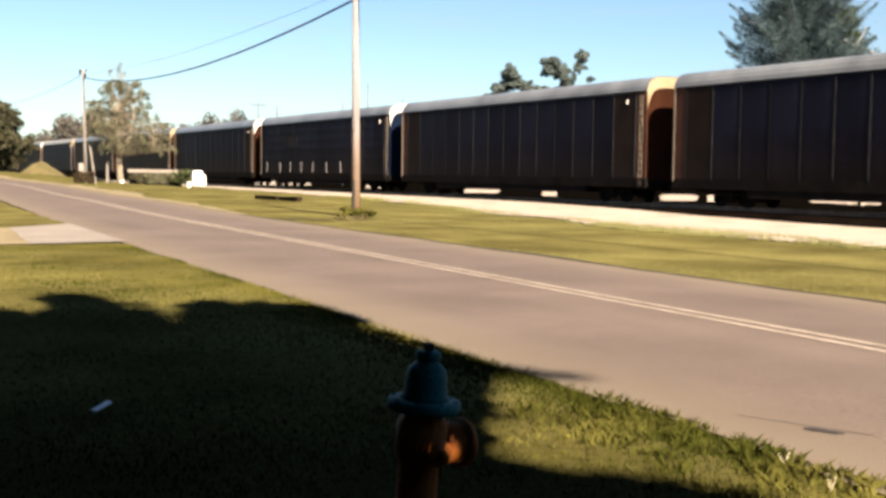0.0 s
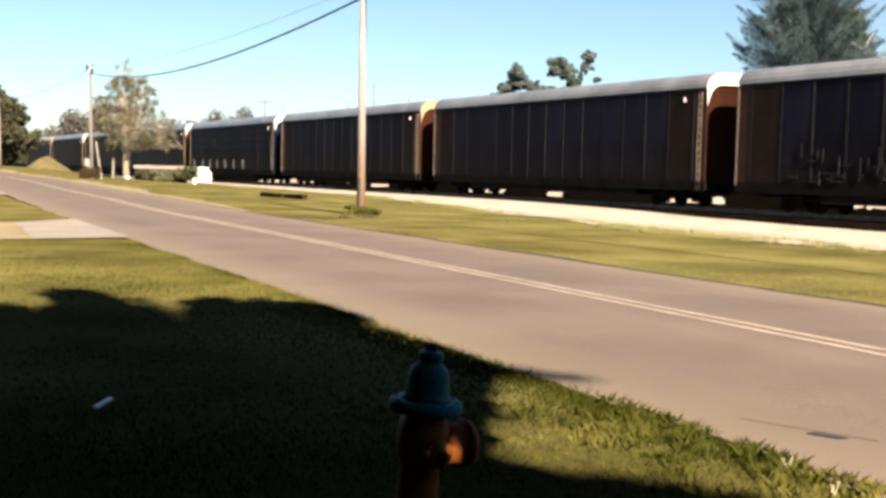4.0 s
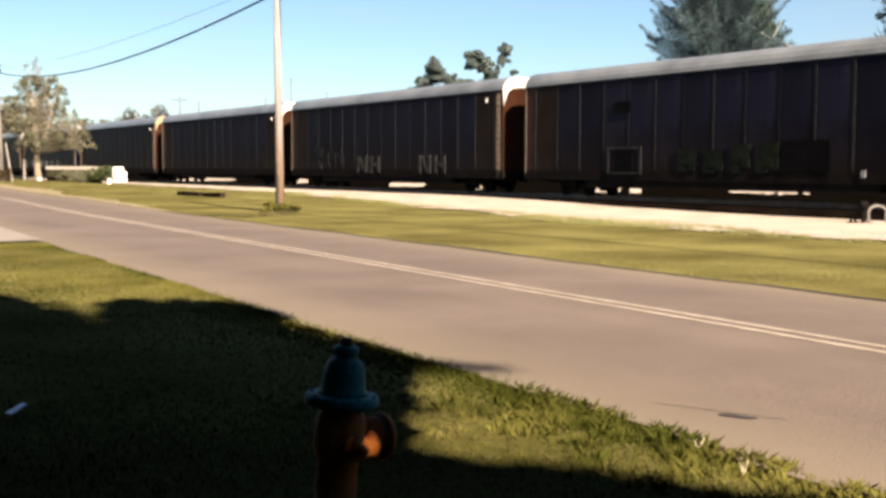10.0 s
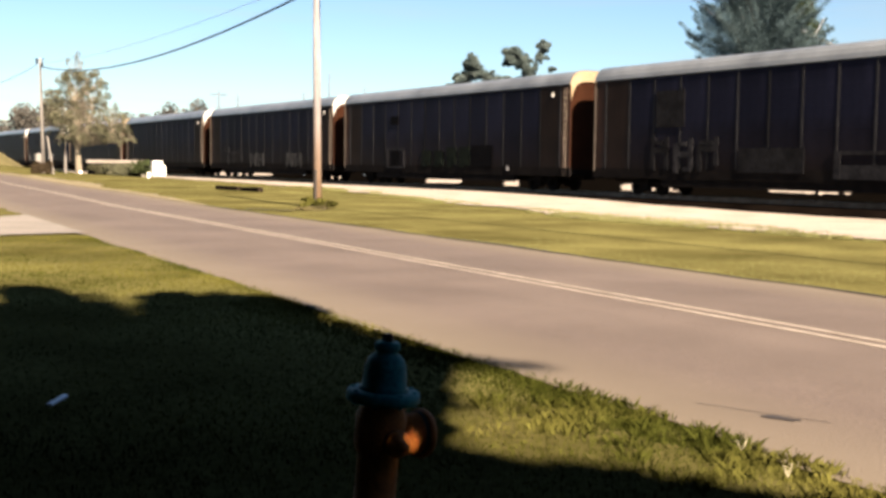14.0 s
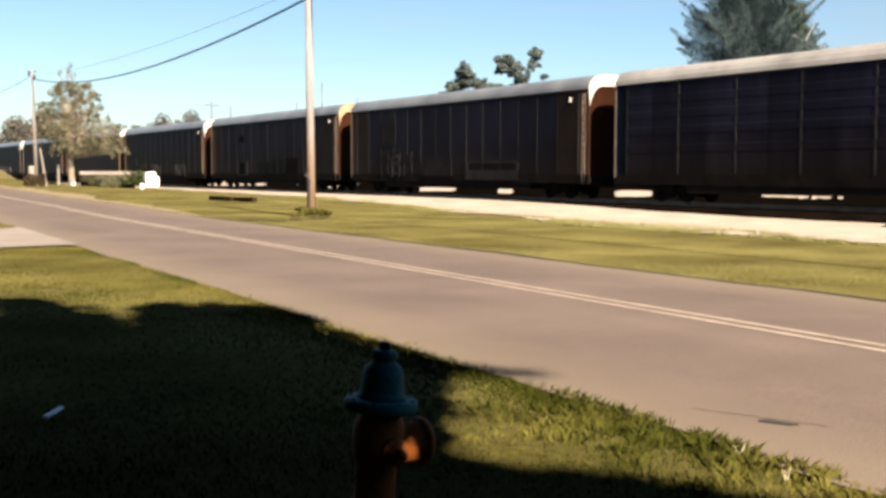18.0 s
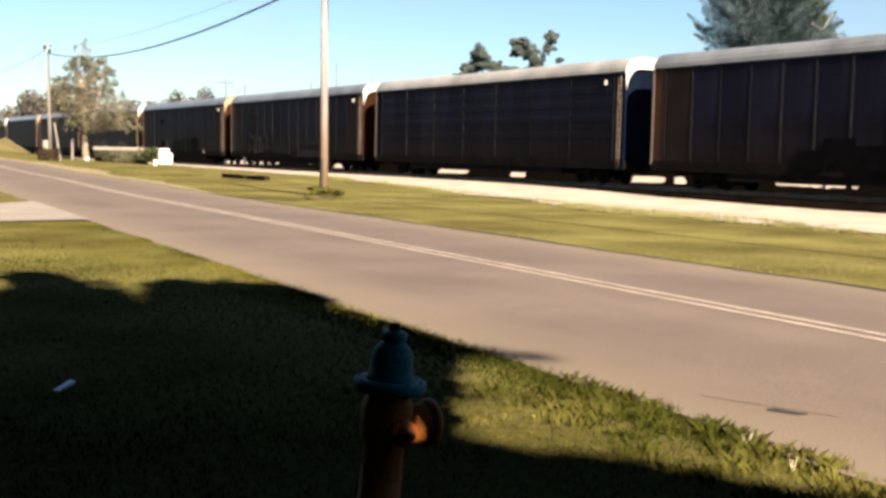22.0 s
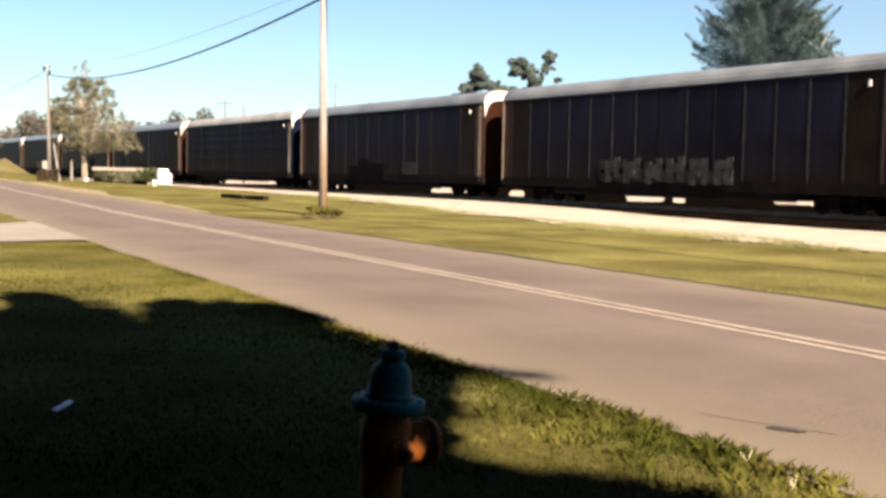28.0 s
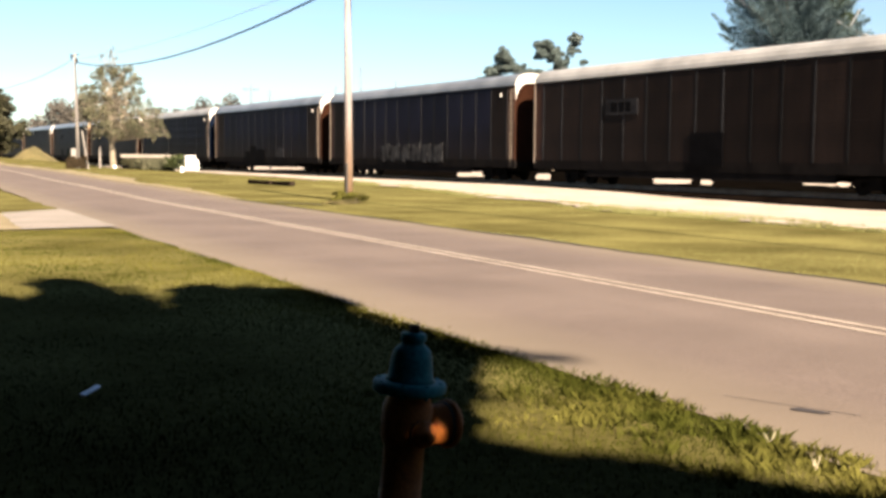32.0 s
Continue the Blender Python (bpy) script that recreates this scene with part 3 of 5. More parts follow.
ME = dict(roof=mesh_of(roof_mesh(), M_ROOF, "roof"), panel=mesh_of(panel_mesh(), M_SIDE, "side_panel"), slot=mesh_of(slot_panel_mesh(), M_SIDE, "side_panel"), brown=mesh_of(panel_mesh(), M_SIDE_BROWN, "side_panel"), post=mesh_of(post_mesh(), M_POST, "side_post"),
          corner=mesh_of(box(bmesh.new(), -0.02, 0.02, -0.47, 0.43, SILL + 0.22, EAVE - 0.04), M_CORNER, "corner_panel"), ladder=mesh_of(ladder_mesh(0.10), M_LADDER, "ladder"), corner_bar=mesh_of(box(bmesh.new(), -0.03, 0.03, -0.045, 0.045, SILL + 0.1, EAVE - 0.10, 0.01), M_LADDER_DIM, "corner_bar"), corner_blue=mesh_of(box(bmesh.new(), -0.02, 0.02, -0.47, 0.43, SILL + 0.22, EAVE - 0.04), M_DOOR_BLUE, "corner_panel"), wheel=mesh_of(wheel_mesh(), M_FRAME, "wheel"), frame_side=mesh_of(sideframe_mesh(), M_FRAME, "side_frame"))
ME["rear_door"] = mesh_of(end_mesh(-HALF + 0.10, 0.06), M_DOOR, "end_door")
ME["front_door"] = mesh_of(end_mesh(HALF - 0.16, 0.06), M_DOOR, "end_door")
ME["rear_door_blue"] = mesh_of(end_mesh(-HALF + 0.10, 0.06), M_DOOR_BLUE, "end_door")
ME["front_door_blue"] = mesh_of(end_mesh(HALF - 0.16, 0.06), M_DOOR_BLUE, "end_door")
ME["roof_pale"] = mesh_of(roof_mesh(), M_ROOF_PALE, "roof")


def fascia_mesh(y, thick, n=18):
    """The arched band that closes the roof over the end doors, shaped as its sunlit crescent."""
    bm = bmesh.new()
    fs = [math.sin(math.pi / 2 * (2 * k / n - 1)) for k in range(n + 1)]
    # The next car's shadow line is built into the band's lower edge.
    rings = [[[bm.verts.new(((W - 0.01) * f * inset, yy_, arch(f, -0.02) - (0 if edge else 0.56 + 0.30 * abs(f) ** 6))) for f in fs] for inset, edge in ((1.0, True), (0.955, False))] for yy_ in (y, y + thick)]
    for k in range(n):
        bm.faces.new((rings[0][0][k], rings[0][1][k], rings[0][1][k + 1], rings[0][0][k + 1]))
        bm.faces.new((rings[1][0][k], rings[1][0][k + 1], rings[1][1][k + 1], rings[1][1][k]))
        bm.faces.new((rings[0][1][k], rings[1][1][k], rings[1][1][k + 1], rings[0][1][k + 1]))
        bm.faces.new((rings[0][0][k], rings[0][0][k + 1], rings[1][0][k + 1], rings[1][0][k]))
    bmesh.ops.recalc_face_normals(bm, faces=bm.faces)
    return bm


for key, mat in (("white", M_END_W), ("orange", M_END_T)):
    ME["rear_" + key] = mesh_of(fascia_mesh(-HALF + 0.02, 0.06), mat, "roof_end")
    ME["front_" + key] = mesh_of(fascia_mesh(HALF - 0.08, 0.06), mat, "roof_end")


def box_mesh(mat, name, *dims):
    return mesh_of(box(bmesh.new(), *dims), mat, name)


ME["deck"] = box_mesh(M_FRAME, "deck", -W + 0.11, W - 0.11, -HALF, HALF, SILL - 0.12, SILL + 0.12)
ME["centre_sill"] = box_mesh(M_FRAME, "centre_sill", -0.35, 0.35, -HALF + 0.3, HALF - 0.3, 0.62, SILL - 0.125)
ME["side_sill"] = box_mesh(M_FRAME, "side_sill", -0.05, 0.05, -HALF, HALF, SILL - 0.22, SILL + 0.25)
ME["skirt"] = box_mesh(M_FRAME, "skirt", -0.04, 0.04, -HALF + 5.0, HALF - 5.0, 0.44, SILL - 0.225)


def coupler_mesh():
    bm = bmesh.new()
    box(bm, -0.12, 0.12, -0.1, 0.72, 0.72, 0.98, 0.03)
    return bm


ME["bracket"] = mesh_of(box(bmesh.new(), -0.05, 0.05, -0.06, 0.06, -0.12, 0.12, 0.01), M_END_W, "grab_bracket")
ME["coupler"] = mesh_of(coupler_mesh(), M_FRAME, "coupler")


def plate(bm, y0, y1, z0, z1, coat=0):
    box(bm, -W - 0.036 - 0.003 * coat, -W - 0.006, y0, y1, z0, z1)


def slash(bm, y0, y1, z0, z1, w):
    """A slanting bar on the side sheet."""
    ring = [(y0, z0), (y0 - w, z0), (y1, z1), (y1 + w, z1)]
    back, front = ([bm.verts.new((x, y, z)) for y, z in ring] for x in (-W - 0.006, -W - 0.033))
    bm.faces.new(front)
    bm.faces.new(list(reversed(back)))
    for k in range(4):
        bm.faces.new((front[k], back[k], back[(k + 1) % 4], front[(k + 1) % 4]))
    bmesh.ops.recalc_face_normals(bm, faces=bm.faces)


def make_car(slots, ends, brown, pale):
    car = empty("autorack_car")
    shared("deck", ME["deck"], car, Matrix())
    shared("centre_sill", ME["centre_sill"], car, Matrix())
    shared("roof", ME["roof_pale" if pale else "roof"], car, Matrix(), "sun-bleached pale roof" if pale else "galvanised corrugated roof")
    coat = "_blue" if slots else ""
    shared("end_door", ME["rear_door" + coat], car, Matrix(), "dark blue end doors" if slots else "rusty brown end doors")
    shared("end_door", ME["front_door" + coat], car, Matrix())
    shared("roof_end", ME["rear_" + ends], car, Matrix(), ends + " arched roof end")
    shared("roof_end", ME["front_" + ends], car, Matrix())
    for s in (-1, 1):
        shared("side_sill", ME["side_sill"], car, pose(s * (W - 0.05), 0, 0))
        shared("skirt", ME["skirt"], car, pose(s * (W - 0.07), 0, 0))
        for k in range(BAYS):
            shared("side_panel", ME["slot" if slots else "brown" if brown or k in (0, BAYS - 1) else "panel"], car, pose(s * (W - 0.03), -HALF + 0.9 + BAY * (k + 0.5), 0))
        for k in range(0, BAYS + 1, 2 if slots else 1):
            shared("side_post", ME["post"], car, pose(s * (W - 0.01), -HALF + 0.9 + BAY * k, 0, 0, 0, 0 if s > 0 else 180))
        for e in (-1, 1):
            shared("corner_panel", ME["corner_blue" if slots else "corner"], car, pose(s * (W - 0.04), e * (HALF - 0.47), 0, 0, 0, 0 if e > 0 else 180), "dark blue corner sheet" if slots else "rusty brown corner sheet")
            if e < 0:
                shared("ladder", ME["ladder"], car, pose(s * (W - 0.02), -(HALF - 0.46), 0), "steel ladder with sunlit yellow in its colour")
            else:
                shared("corner_bar", ME["corner_bar"], car, pose(s * (W - 0.005), HALF - 0.05, 0), "pale steel corner bar")
        shared("grab_bracket", ME["bracket"], car, pose(s * W, -HALF + 1.55, EAVE - 0.5), "small white bracket")
    for e in (-1, 1):
        shared("coupler", ME["coupler"], car, pose(0, e * HALF, 0, 0, 0, 0 if e > 0 else 180))
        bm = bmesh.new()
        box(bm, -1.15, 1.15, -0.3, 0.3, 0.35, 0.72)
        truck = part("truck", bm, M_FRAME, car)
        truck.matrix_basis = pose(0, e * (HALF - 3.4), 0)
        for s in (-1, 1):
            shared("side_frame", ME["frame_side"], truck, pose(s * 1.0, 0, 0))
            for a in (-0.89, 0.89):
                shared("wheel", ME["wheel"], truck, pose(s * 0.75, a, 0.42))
    return car


def sprayed(car, pieces, mat, name="graffiti", under=0):
    """Plain joined bars on the side sheet: unreadable spray paint, plates, sunlit post feet."""
    for piece in pieces:
        bm = bmesh.new()
        for coat, (y0, y1, z0, z1) in enumerate(piece, under):
            plate(bm, y0, y1, z0, z1, coat)
        part(name, bm, mat, car, "flat unreadable mark on the side sheet")


CARS = []
ORANGE_ENDS = (2, 4, 7, 10, 16)
SLOTTED = (2, 6, 12, 17)
BROWN_SIDES = (1, 3, 4, 15)
PALE_ROOFS = (2, 12, 15)


def letters(seed, y0, y1, z0, z1, stroke=0.09, count=4):
    """Sprayed letters that nobody can read: uprights joined by cross strokes."""
    rnd, out = random.Random(seed), []
    w = (y1 - y0) / count
    for k in range(count):
        y, dz, v = y0 + k * w, 0.12 * (rnd.random() - 0.5), w * (0.72 + 0.12 * rnd.random())
        zm = z0 + (z1 - z0) * (0.35 + 0.3 * rnd.random())
        piece = [(y, y + stroke, z0 + dz + 0.3 * rnd.random(), z1 + dz), (y + v - stroke, y + v, z0 + dz, z1 + dz - 0.4 * rnd.random()), (y, y + v, zm, zm + stroke)]
        for _ in range(2):
            za, ya = z0 + (z1 - z0 - stroke) * rnd.random(), y + 0.4 * v * rnd.random()
            piece.append((ya, ya + v * (0.3 + 0.4 * rnd.random()), za, za + stroke * 0.7))
        out.append(piece)
    return out


def train():
    makers, rng9 = {}, random.Random(19)
    for k in range(18):
        kind = (k in SLOTTED, "orange" if k in ORANGE_ENDS else "white", k in BROWN_SIDES, k in PALE_ROOFS)
        if kind in makers:
            car = copy_thing(makers[kind], Matrix())
        else:
            car = makers[kind] = make_car(*kind)
        lab = "dark brown enclosed autorack freight car with galvanised roof"
        if k in SLOTTED:
            lab = "dark slotted-side autorack freight car with galvanised roof"
        elif k in (9, 14):
            lab = "dark brown autorack freight car with white graffiti"
        elif k in (10, 11, 13):
            lab = "dark brown autorack freight car with faded graffiti panels"
        tagged(car, lab, "freight car", "cars of the train")
        CARS.append(car)
    for y in (3.2, -4.6):
        bm = bmesh.new()
        plate(bm, y - 0.28, y, 1.05, 2.15)
        plate(bm, y - 1.42, y - 1.14, 1.05, 2.15)
        slash(bm, y - 0.24, y - 1.18, 2.10, 1.10, 0.30)
        part("graffiti", bm, M_GRAFF_W, CARS[9], "flat unreadable mark on the side sheet")
        sprayed(CARS[9], [[(y - 2.08, y - 1.80, 1.05, 2.1), (y - 3.04, y - 2.76, 1.05, 2.1), (y - 2.80, y - 2.04, 1.48, 1.72)]], M_GRAFF_W)
    sprayed(CARS[10], [[(4.4, 4.55, 1.1, 2.4), (4.4, 6.8, 2.28, 2.4), (6.65, 6.8, 1.1, 2.4), (4.4, 6.8, 1.1, 1.2)]], M_GRAFF)
    sprayed(CARS[10], letters(11, -3.6, 2.4, 1.2, 2.2, 0.60, 4), M_GRAFF_G)
    sprayed(CARS[10], [[(-6.1, -3.8, 1.3, 2.5)]], M_GRAFF_D)
    sprayed(CARS[10], [[(-7.7, -7.5, 1.05, 1.32)]], M_BRACKET, "sill_plate")
    sprayed(CARS[10], [[(5.0, 6.2, 1.25, 2.2)], [(5.2, 6.3, 3.95, 4.5)]], M_GRAFF_D)
    sprayed(CARS[11], letters(5, 4.6, 9.4, 1.15, 2.7, 0.26, 3), M_GRAFF)
    sprayed(CARS[11], [[(-0.2, 3.4, 1.15, 2.2)], [(-7.2, -1.7, 0.95, 1.5), (-7.2, -1.7, 1.9, 2.05), (-7.2, -6.9, 0.95, 2.05), (-2.0, -1.7, 0.95, 2.05)], [(6.8, 8.7, 3.2, 4.9)]], M_GRAFF)
    sprayed(CARS[13], [[(-0.9, 1.6, 1.05, 2.0), (1.4, 3.0, 1.3, 2.3), (2.9, 4.4, 1.05, 1.8)]], M_GRAFF_D)
    sprayed(CARS[13], [[(-5.4, -3.4, 1.3, 2.1)]], M_GRAFF)
    sprayed(CARS[14], [[(-4.7, 4.3, 1.15, 1.75)], [(2.4, 4.4, 1.5, 2.2)]], M_GRAFF)
    sprayed(CARS[14], letters(7, -4.8, 4.4, 1.1, 2.35, 0.40, 6), M_GRAFF_W, "graffiti", 1)
    # Sunlit feet of the posts, drawn as bright bars.
    sprayed(CARS[6], [[(y, y + 0.12, 1.35, 2.2)] for y in (-4.8, -2.0, 0.8, 3.4, 5.9, 8.3, 11.6)], M_BRACKET, "lit_bracket")
    sprayed(CARS[6], [[(4.4, 6.9, 3.55, 4.4)]], M_GRAFF)
    sprayed(CARS[15], [[(-1.9, 0.3, 1.1, 2.6)]], M_GRAFF_D)
    sprayed(CARS[15], [[(4.16, 6.72, 3.6, 4.4)]], M_GRAFF, "painted_plate")
    sprayed(CARS[15], [[(5.75, 6.32, 3.75, 4.25)], [(5.22, 5.65, 3.75, 4.25)], [(4.71, 5.12, 3.75, 4.25)]], M_GRAFF_D, "painted_mark", 1)
    for k in range(26):
        y, z = rng9.uniform(4.9, 9.8), rng9.uniform(1.2, 2.4)
        w, h = (rng9.uniform(0.3, 0.8), 0.07) if k % 2 else (0.08, rng9.uniform(0.3, 0.8))
        sprayed(CARS[9], [[(y, y + w, z, z + h)]], M_GRAFF)


train()


# ---- foliage ----
def cloud(rng, blobs, n, size, aspect=0.5, out=0.0, shell=0.45):
    """Many small leaves spread through soft lumps: corner places and faces."""
    b = np.array(blobs, float)
    vol = (b[:, 3] * b[:, 4] * b[:, 5]) ** (2 / 3)
    pick = rng.choice(len(b), n, p=vol / vol.sum())
    d = rng.normal(size=(n, 3))
    d /= np.linalg.norm(d, axis=1)[:, None]
    r = rng.random(n) ** shell
    c = b[pick, :3] + d * r[:, None] * b[pick, 3:6]
    u = rng.normal(size=(n, 3)) + out * d
    u /= np.linalg.norm(u, axis=1)[:, None]
    v = np.cross(u, rng.normal(size=(n, 3)))
    v /= np.linalg.norm(v, axis=1)[:, None]
    s = size * (0.6 + 0.8 * rng.random(n))[:, None]
    u, v = u * s, v * s * aspect
    pts = np.stack([c - u, c - 0.1 * u + v, c + u, c - 0.1 * u - v], 1).reshape(-1, 3)
    return pts


def leaf_part(name, pts, mat, parent, label=""):
    n = len(pts) // 4
    me = bpy.data.meshes.new(name)
    me.vertices.add(4 * n)
    me.vertices.foreach_set("co", pts.astype(np.float32).ravel())
    me.loops.add(4 * n)
    me.loops.foreach_set("vertex_index", np.arange(4 * n, dtype=np.int32))
    me.polygons.add(n)
    me.polygons.foreach_set("loop_start", np.arange(0, 4 * n, 4, dtype=np.int32))
    me.polygons.foreach_set("loop_total", np.full(n, 4, dtype=np.int32))
    me.update(calc_edges=True)
    me.validate()
    me.materials.append(mat)
    ob = new(name, me)
    ob.parent = parent
    if label:
        ob["label"] = label
    return ob


def limbs(bm, rng, base, height, spread, count, r0, start=0.25):
    """A tapered trunk with limbs that fork out."""
    x, y, z = base
    top = Vector((x, y, z + height))
    rod(bm, (x, y, z - 0.3), (x + 0.1, y, z + height * 0.45), r0, r0 * 0.7, 10)
    rod(bm, (x + 0.1, y, z + height * 0.45), top, r0 * 0.7, r0 * 0.15, 8)
    for k in range(count):
        f = start + (0.95 - start) * k / count
        a = k * 2.4 + rng.random()
        p = Vector((x + 0.05, y, z + height * f))
        ln = spread * (0.5 + 0.6 * rng.random()) * (1.15 - 0.6 * f)
        q = p + Vector((math.cos(a) * ln, math.sin(a) * ln, ln * (0.4 + 0.5 * rng.random())))
        rod(bm, p, q, r0 * 0.38 * (1.1 - f * 0.6), r0 * 0.08, 6)
        for j in range(2):
            a2 = a + (j - 0.5) * 1.5
            q0 = p + (q - p) * (0.5 + 0.2 * j)
            rod(bm, q0, q0 + Vector((math.cos(a2) * ln * 0.5, math.sin(a2) * ln * 0.5, ln * 0.35)), r0 * 0.16, r0 * 0.04, 5)
    return bm


def tree(name, label, base, height, spread, blobs, n, leaf, mat, seed, r0=0.25, count=9, aspect=0.5, out=0.0, start=0.25, bark=None):
    rng = np.random.default_rng(seed)
    t = empty(name)
    part("trunk", limbs(bmesh.new(), random.Random(seed), base, height, spread, count, r0, start), bark or M_BARK, t)
    leaf_part("crown", cloud(rng, blobs, n, leaf, aspect, out), mat, t)
    return tagged(t, label, "tree")


def lumps(seed, base, h0, h1, rx, ry, count, size, power=1.0):
    """Lumps of crown between two heights, wider in the middle."""
    rng = np.random.default_rng(seed)
    out = []
    for k in range(count):
        f = rng.random() ** power
        z = base[2] + h0 + (h1 - h0) * f
        prof = math.sin(math.pi * min(1, 0.18 + 0.80 * f)) ** 0.7
        a, r = rng.random() * 2 * math.pi, math.sqrt(rng.random())
        s = size * (0.6 + 0.8 * rng.random())
        out.append((base[0] + rx * prof * r * math.cos(a), base[1] + ry * prof * r * math.sin(a), z, s, s, s * 0.8))
    return out


def roughen(blobs, seed, count=7):
    """Break smooth lumps into smaller ones."""
    rng, out = np.random.default_rng(seed), []
    for x, y, z, rx, ry, rz in blobs:
        out.append((x, y, z, rx * 0.7, ry * 0.7, rz * 0.7))
        for _ in range(count):
            d = rng.normal(size=3)
            d /= np.linalg.norm(d)
            s = 0.16 + 0.42 * rng.random()
            out.append((x + d[0] * rx * 0.8, y + d[1] * ry * 0.8, z + d[2] * rz * 0.85, rx * s, ry * s, rz * s))
    return out


# the small tree by the far pole
YARD_CROWN = ((2.6, 1.6, 2.4), (3.4, 1.1, 3.3), (4.6, 0.3, 3.1), (6.0, -0.1, 2.5), (7.2, 0.3, 1.9), (8.3, 0.2, 1.2))


def yard_tree(base, seed, n):
    """Forked pale trunk, many thin twigs, wisps of small leaves that droop on one side."""
    rng = np.random.default_rng(seed)
    t = empty("yard_tree")
    bm = bmesh.new()
    fork = Vector((base[0] - 0.1, base[1], base[2] + 1.7))
    rod(bm, (base[0], base[1], base[2] - 0.3), fork, 0.30, 0.22, 10)
    tops = [Vector((base[0] + dx, base[1] + dy, base[2] + h)) for dx, dy, h in ((-1.3, 0.4, 5.6), (-0.1, 0, 8.6), (1.1, -0.3, 5.4), (0.5, 0.8, 6.4), (-0.6, -0.8, 6.2))]
    for q in tops:
        rod(bm, fork, q, 0.15, 0.02, 7)
    blobs = []
    for k in range(360):
        z = 2.6 + 5.7 * rng.random() ** 1.15
        c, w = lerp_table(z, [(a, b) for a, b, _ in YARD_CROWN]), lerp_table(z, [(a, b) for a, _, b in YARD_CROWN])
        q = Vector((base[0] + c + w * (2 * rng.random() - 1), base[1] + w * 0.8 * (2 * rng.random() - 1), base[2] + z))
        blobs.append((q.x, q.y, q.z, 0.18 + 0.26 * rng.random(), 0.3, 0.12 + 0.24 * rng.random()))
        top = tops[k % 5]
        p = fork.lerp(top, min(0.9, max(0.1, (z - 2.3) / (top.z - base[2] - 1.2))))
        rod(bm, p, q, 0.026, 0.008, 4)
        rod(bm, q, q + Vector((0.5 * (rng.random() - 0.4), 0.3 * (rng.random() - 0.5), 0.5 * rng.random() - 0.25)), 0.014, 0.006, 4)
    for k in range(16):
        p = tops[1] + Vector((0.9 * (rng.random() - 0.5), 0.6 * (rng.random() - 0.5), -0.9 * rng.random()))
        q = p + Vector((0.8 * (rng.random() - 0.5), 0, 0.9 + 0.7 * rng.random()))
        rod(bm, p, q, 0.018, 0.007, 4)
        blobs.append((q.x, q.y, q.z - 0.3, 0.10, 0.10, 0.30))
    # bare twigs that droop from the lower edge of the crown
    for k in range(170):
        z, a = 2.9 + 2.6 * rng.random(), rng.random() * 2 * math.pi
        c, w = lerp_table(z, [(a_, b_) for a_, b_, _ in YARD_CROWN]), lerp_table(z, [(a_, b_) for a_, _, b_ in YARD_CROWN])
        p = Vector((base[0] + c + 0.75 * w * math.cos(a), base[1] + 0.6 * w * math.sin(a), base[2] + z))
        q = p + Vector((0.55 * math.cos(a), 0.5 * math.sin(a), 0.12 - 0.2 * rng.random()))
        e = q + Vector((0.45 * math.cos(a) + 0.1, 0.4 * math.sin(a), -0.35 - 0.55 * rng.random()))
        rod(bm, p, q, 0.018, 0.014, 4)
        rod(bm, q, e, 0.014, 0.006, 4)
        blobs.append((e.x, e.y, e.z + 0.15, 0.10, 0.10, 0.22))
    part("trunk", bm, M_BARK_TWIG, t, "pale forked trunk with thin twigs")
    leaf_part("crown", cloud(rng, blobs, n, 0.075, 0.45), M_LEAF_OLIVE, t)
    return tagged(t, "small olive-brown tree with thin drooping branches beside the road", "tree")


yard_tree((22.2, 95.0, 0.45), 3, 21000)
# dark trees where the road bends away
for k, (x, y, h, s) in enumerate(((20.6, 153, 9.0, 3.2), (17.0, 150, 12.4, 4.4), (10.5, 150, 12.2, 5.2), (3.0, 149, 11.6, 5.0), (-6.0, 147, 12.0, 5.4))):
    b = (x, y, land(x, y))
    tree("roadside_tree", "dense dark green tree at the end of the road", b, h, s, roughen(lumps(40 + k, b, 0.6, h * 0.95, s, s, 60, 1.35), 30 + k, 4), 18000, 0.22, M_LEAF_ROAD, 40 + k, 0.3, 8)
# two trees beyond the train
b = (73.6, 115.0, 0)
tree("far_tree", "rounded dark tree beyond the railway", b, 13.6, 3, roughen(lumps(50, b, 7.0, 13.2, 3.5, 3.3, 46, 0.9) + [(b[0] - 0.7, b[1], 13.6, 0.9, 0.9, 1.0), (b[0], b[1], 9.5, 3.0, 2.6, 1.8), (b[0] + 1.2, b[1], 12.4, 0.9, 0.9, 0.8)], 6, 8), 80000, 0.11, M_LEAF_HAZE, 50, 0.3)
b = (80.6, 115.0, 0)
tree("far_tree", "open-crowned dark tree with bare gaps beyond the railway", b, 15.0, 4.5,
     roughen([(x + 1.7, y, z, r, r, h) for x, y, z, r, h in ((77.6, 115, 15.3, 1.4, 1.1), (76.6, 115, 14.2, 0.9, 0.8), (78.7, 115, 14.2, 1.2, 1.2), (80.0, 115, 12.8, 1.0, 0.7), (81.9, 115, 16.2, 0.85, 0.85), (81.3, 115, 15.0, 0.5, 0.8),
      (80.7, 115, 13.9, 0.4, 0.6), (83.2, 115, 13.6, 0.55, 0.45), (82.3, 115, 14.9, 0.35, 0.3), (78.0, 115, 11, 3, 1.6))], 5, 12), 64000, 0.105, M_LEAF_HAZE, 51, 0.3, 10)


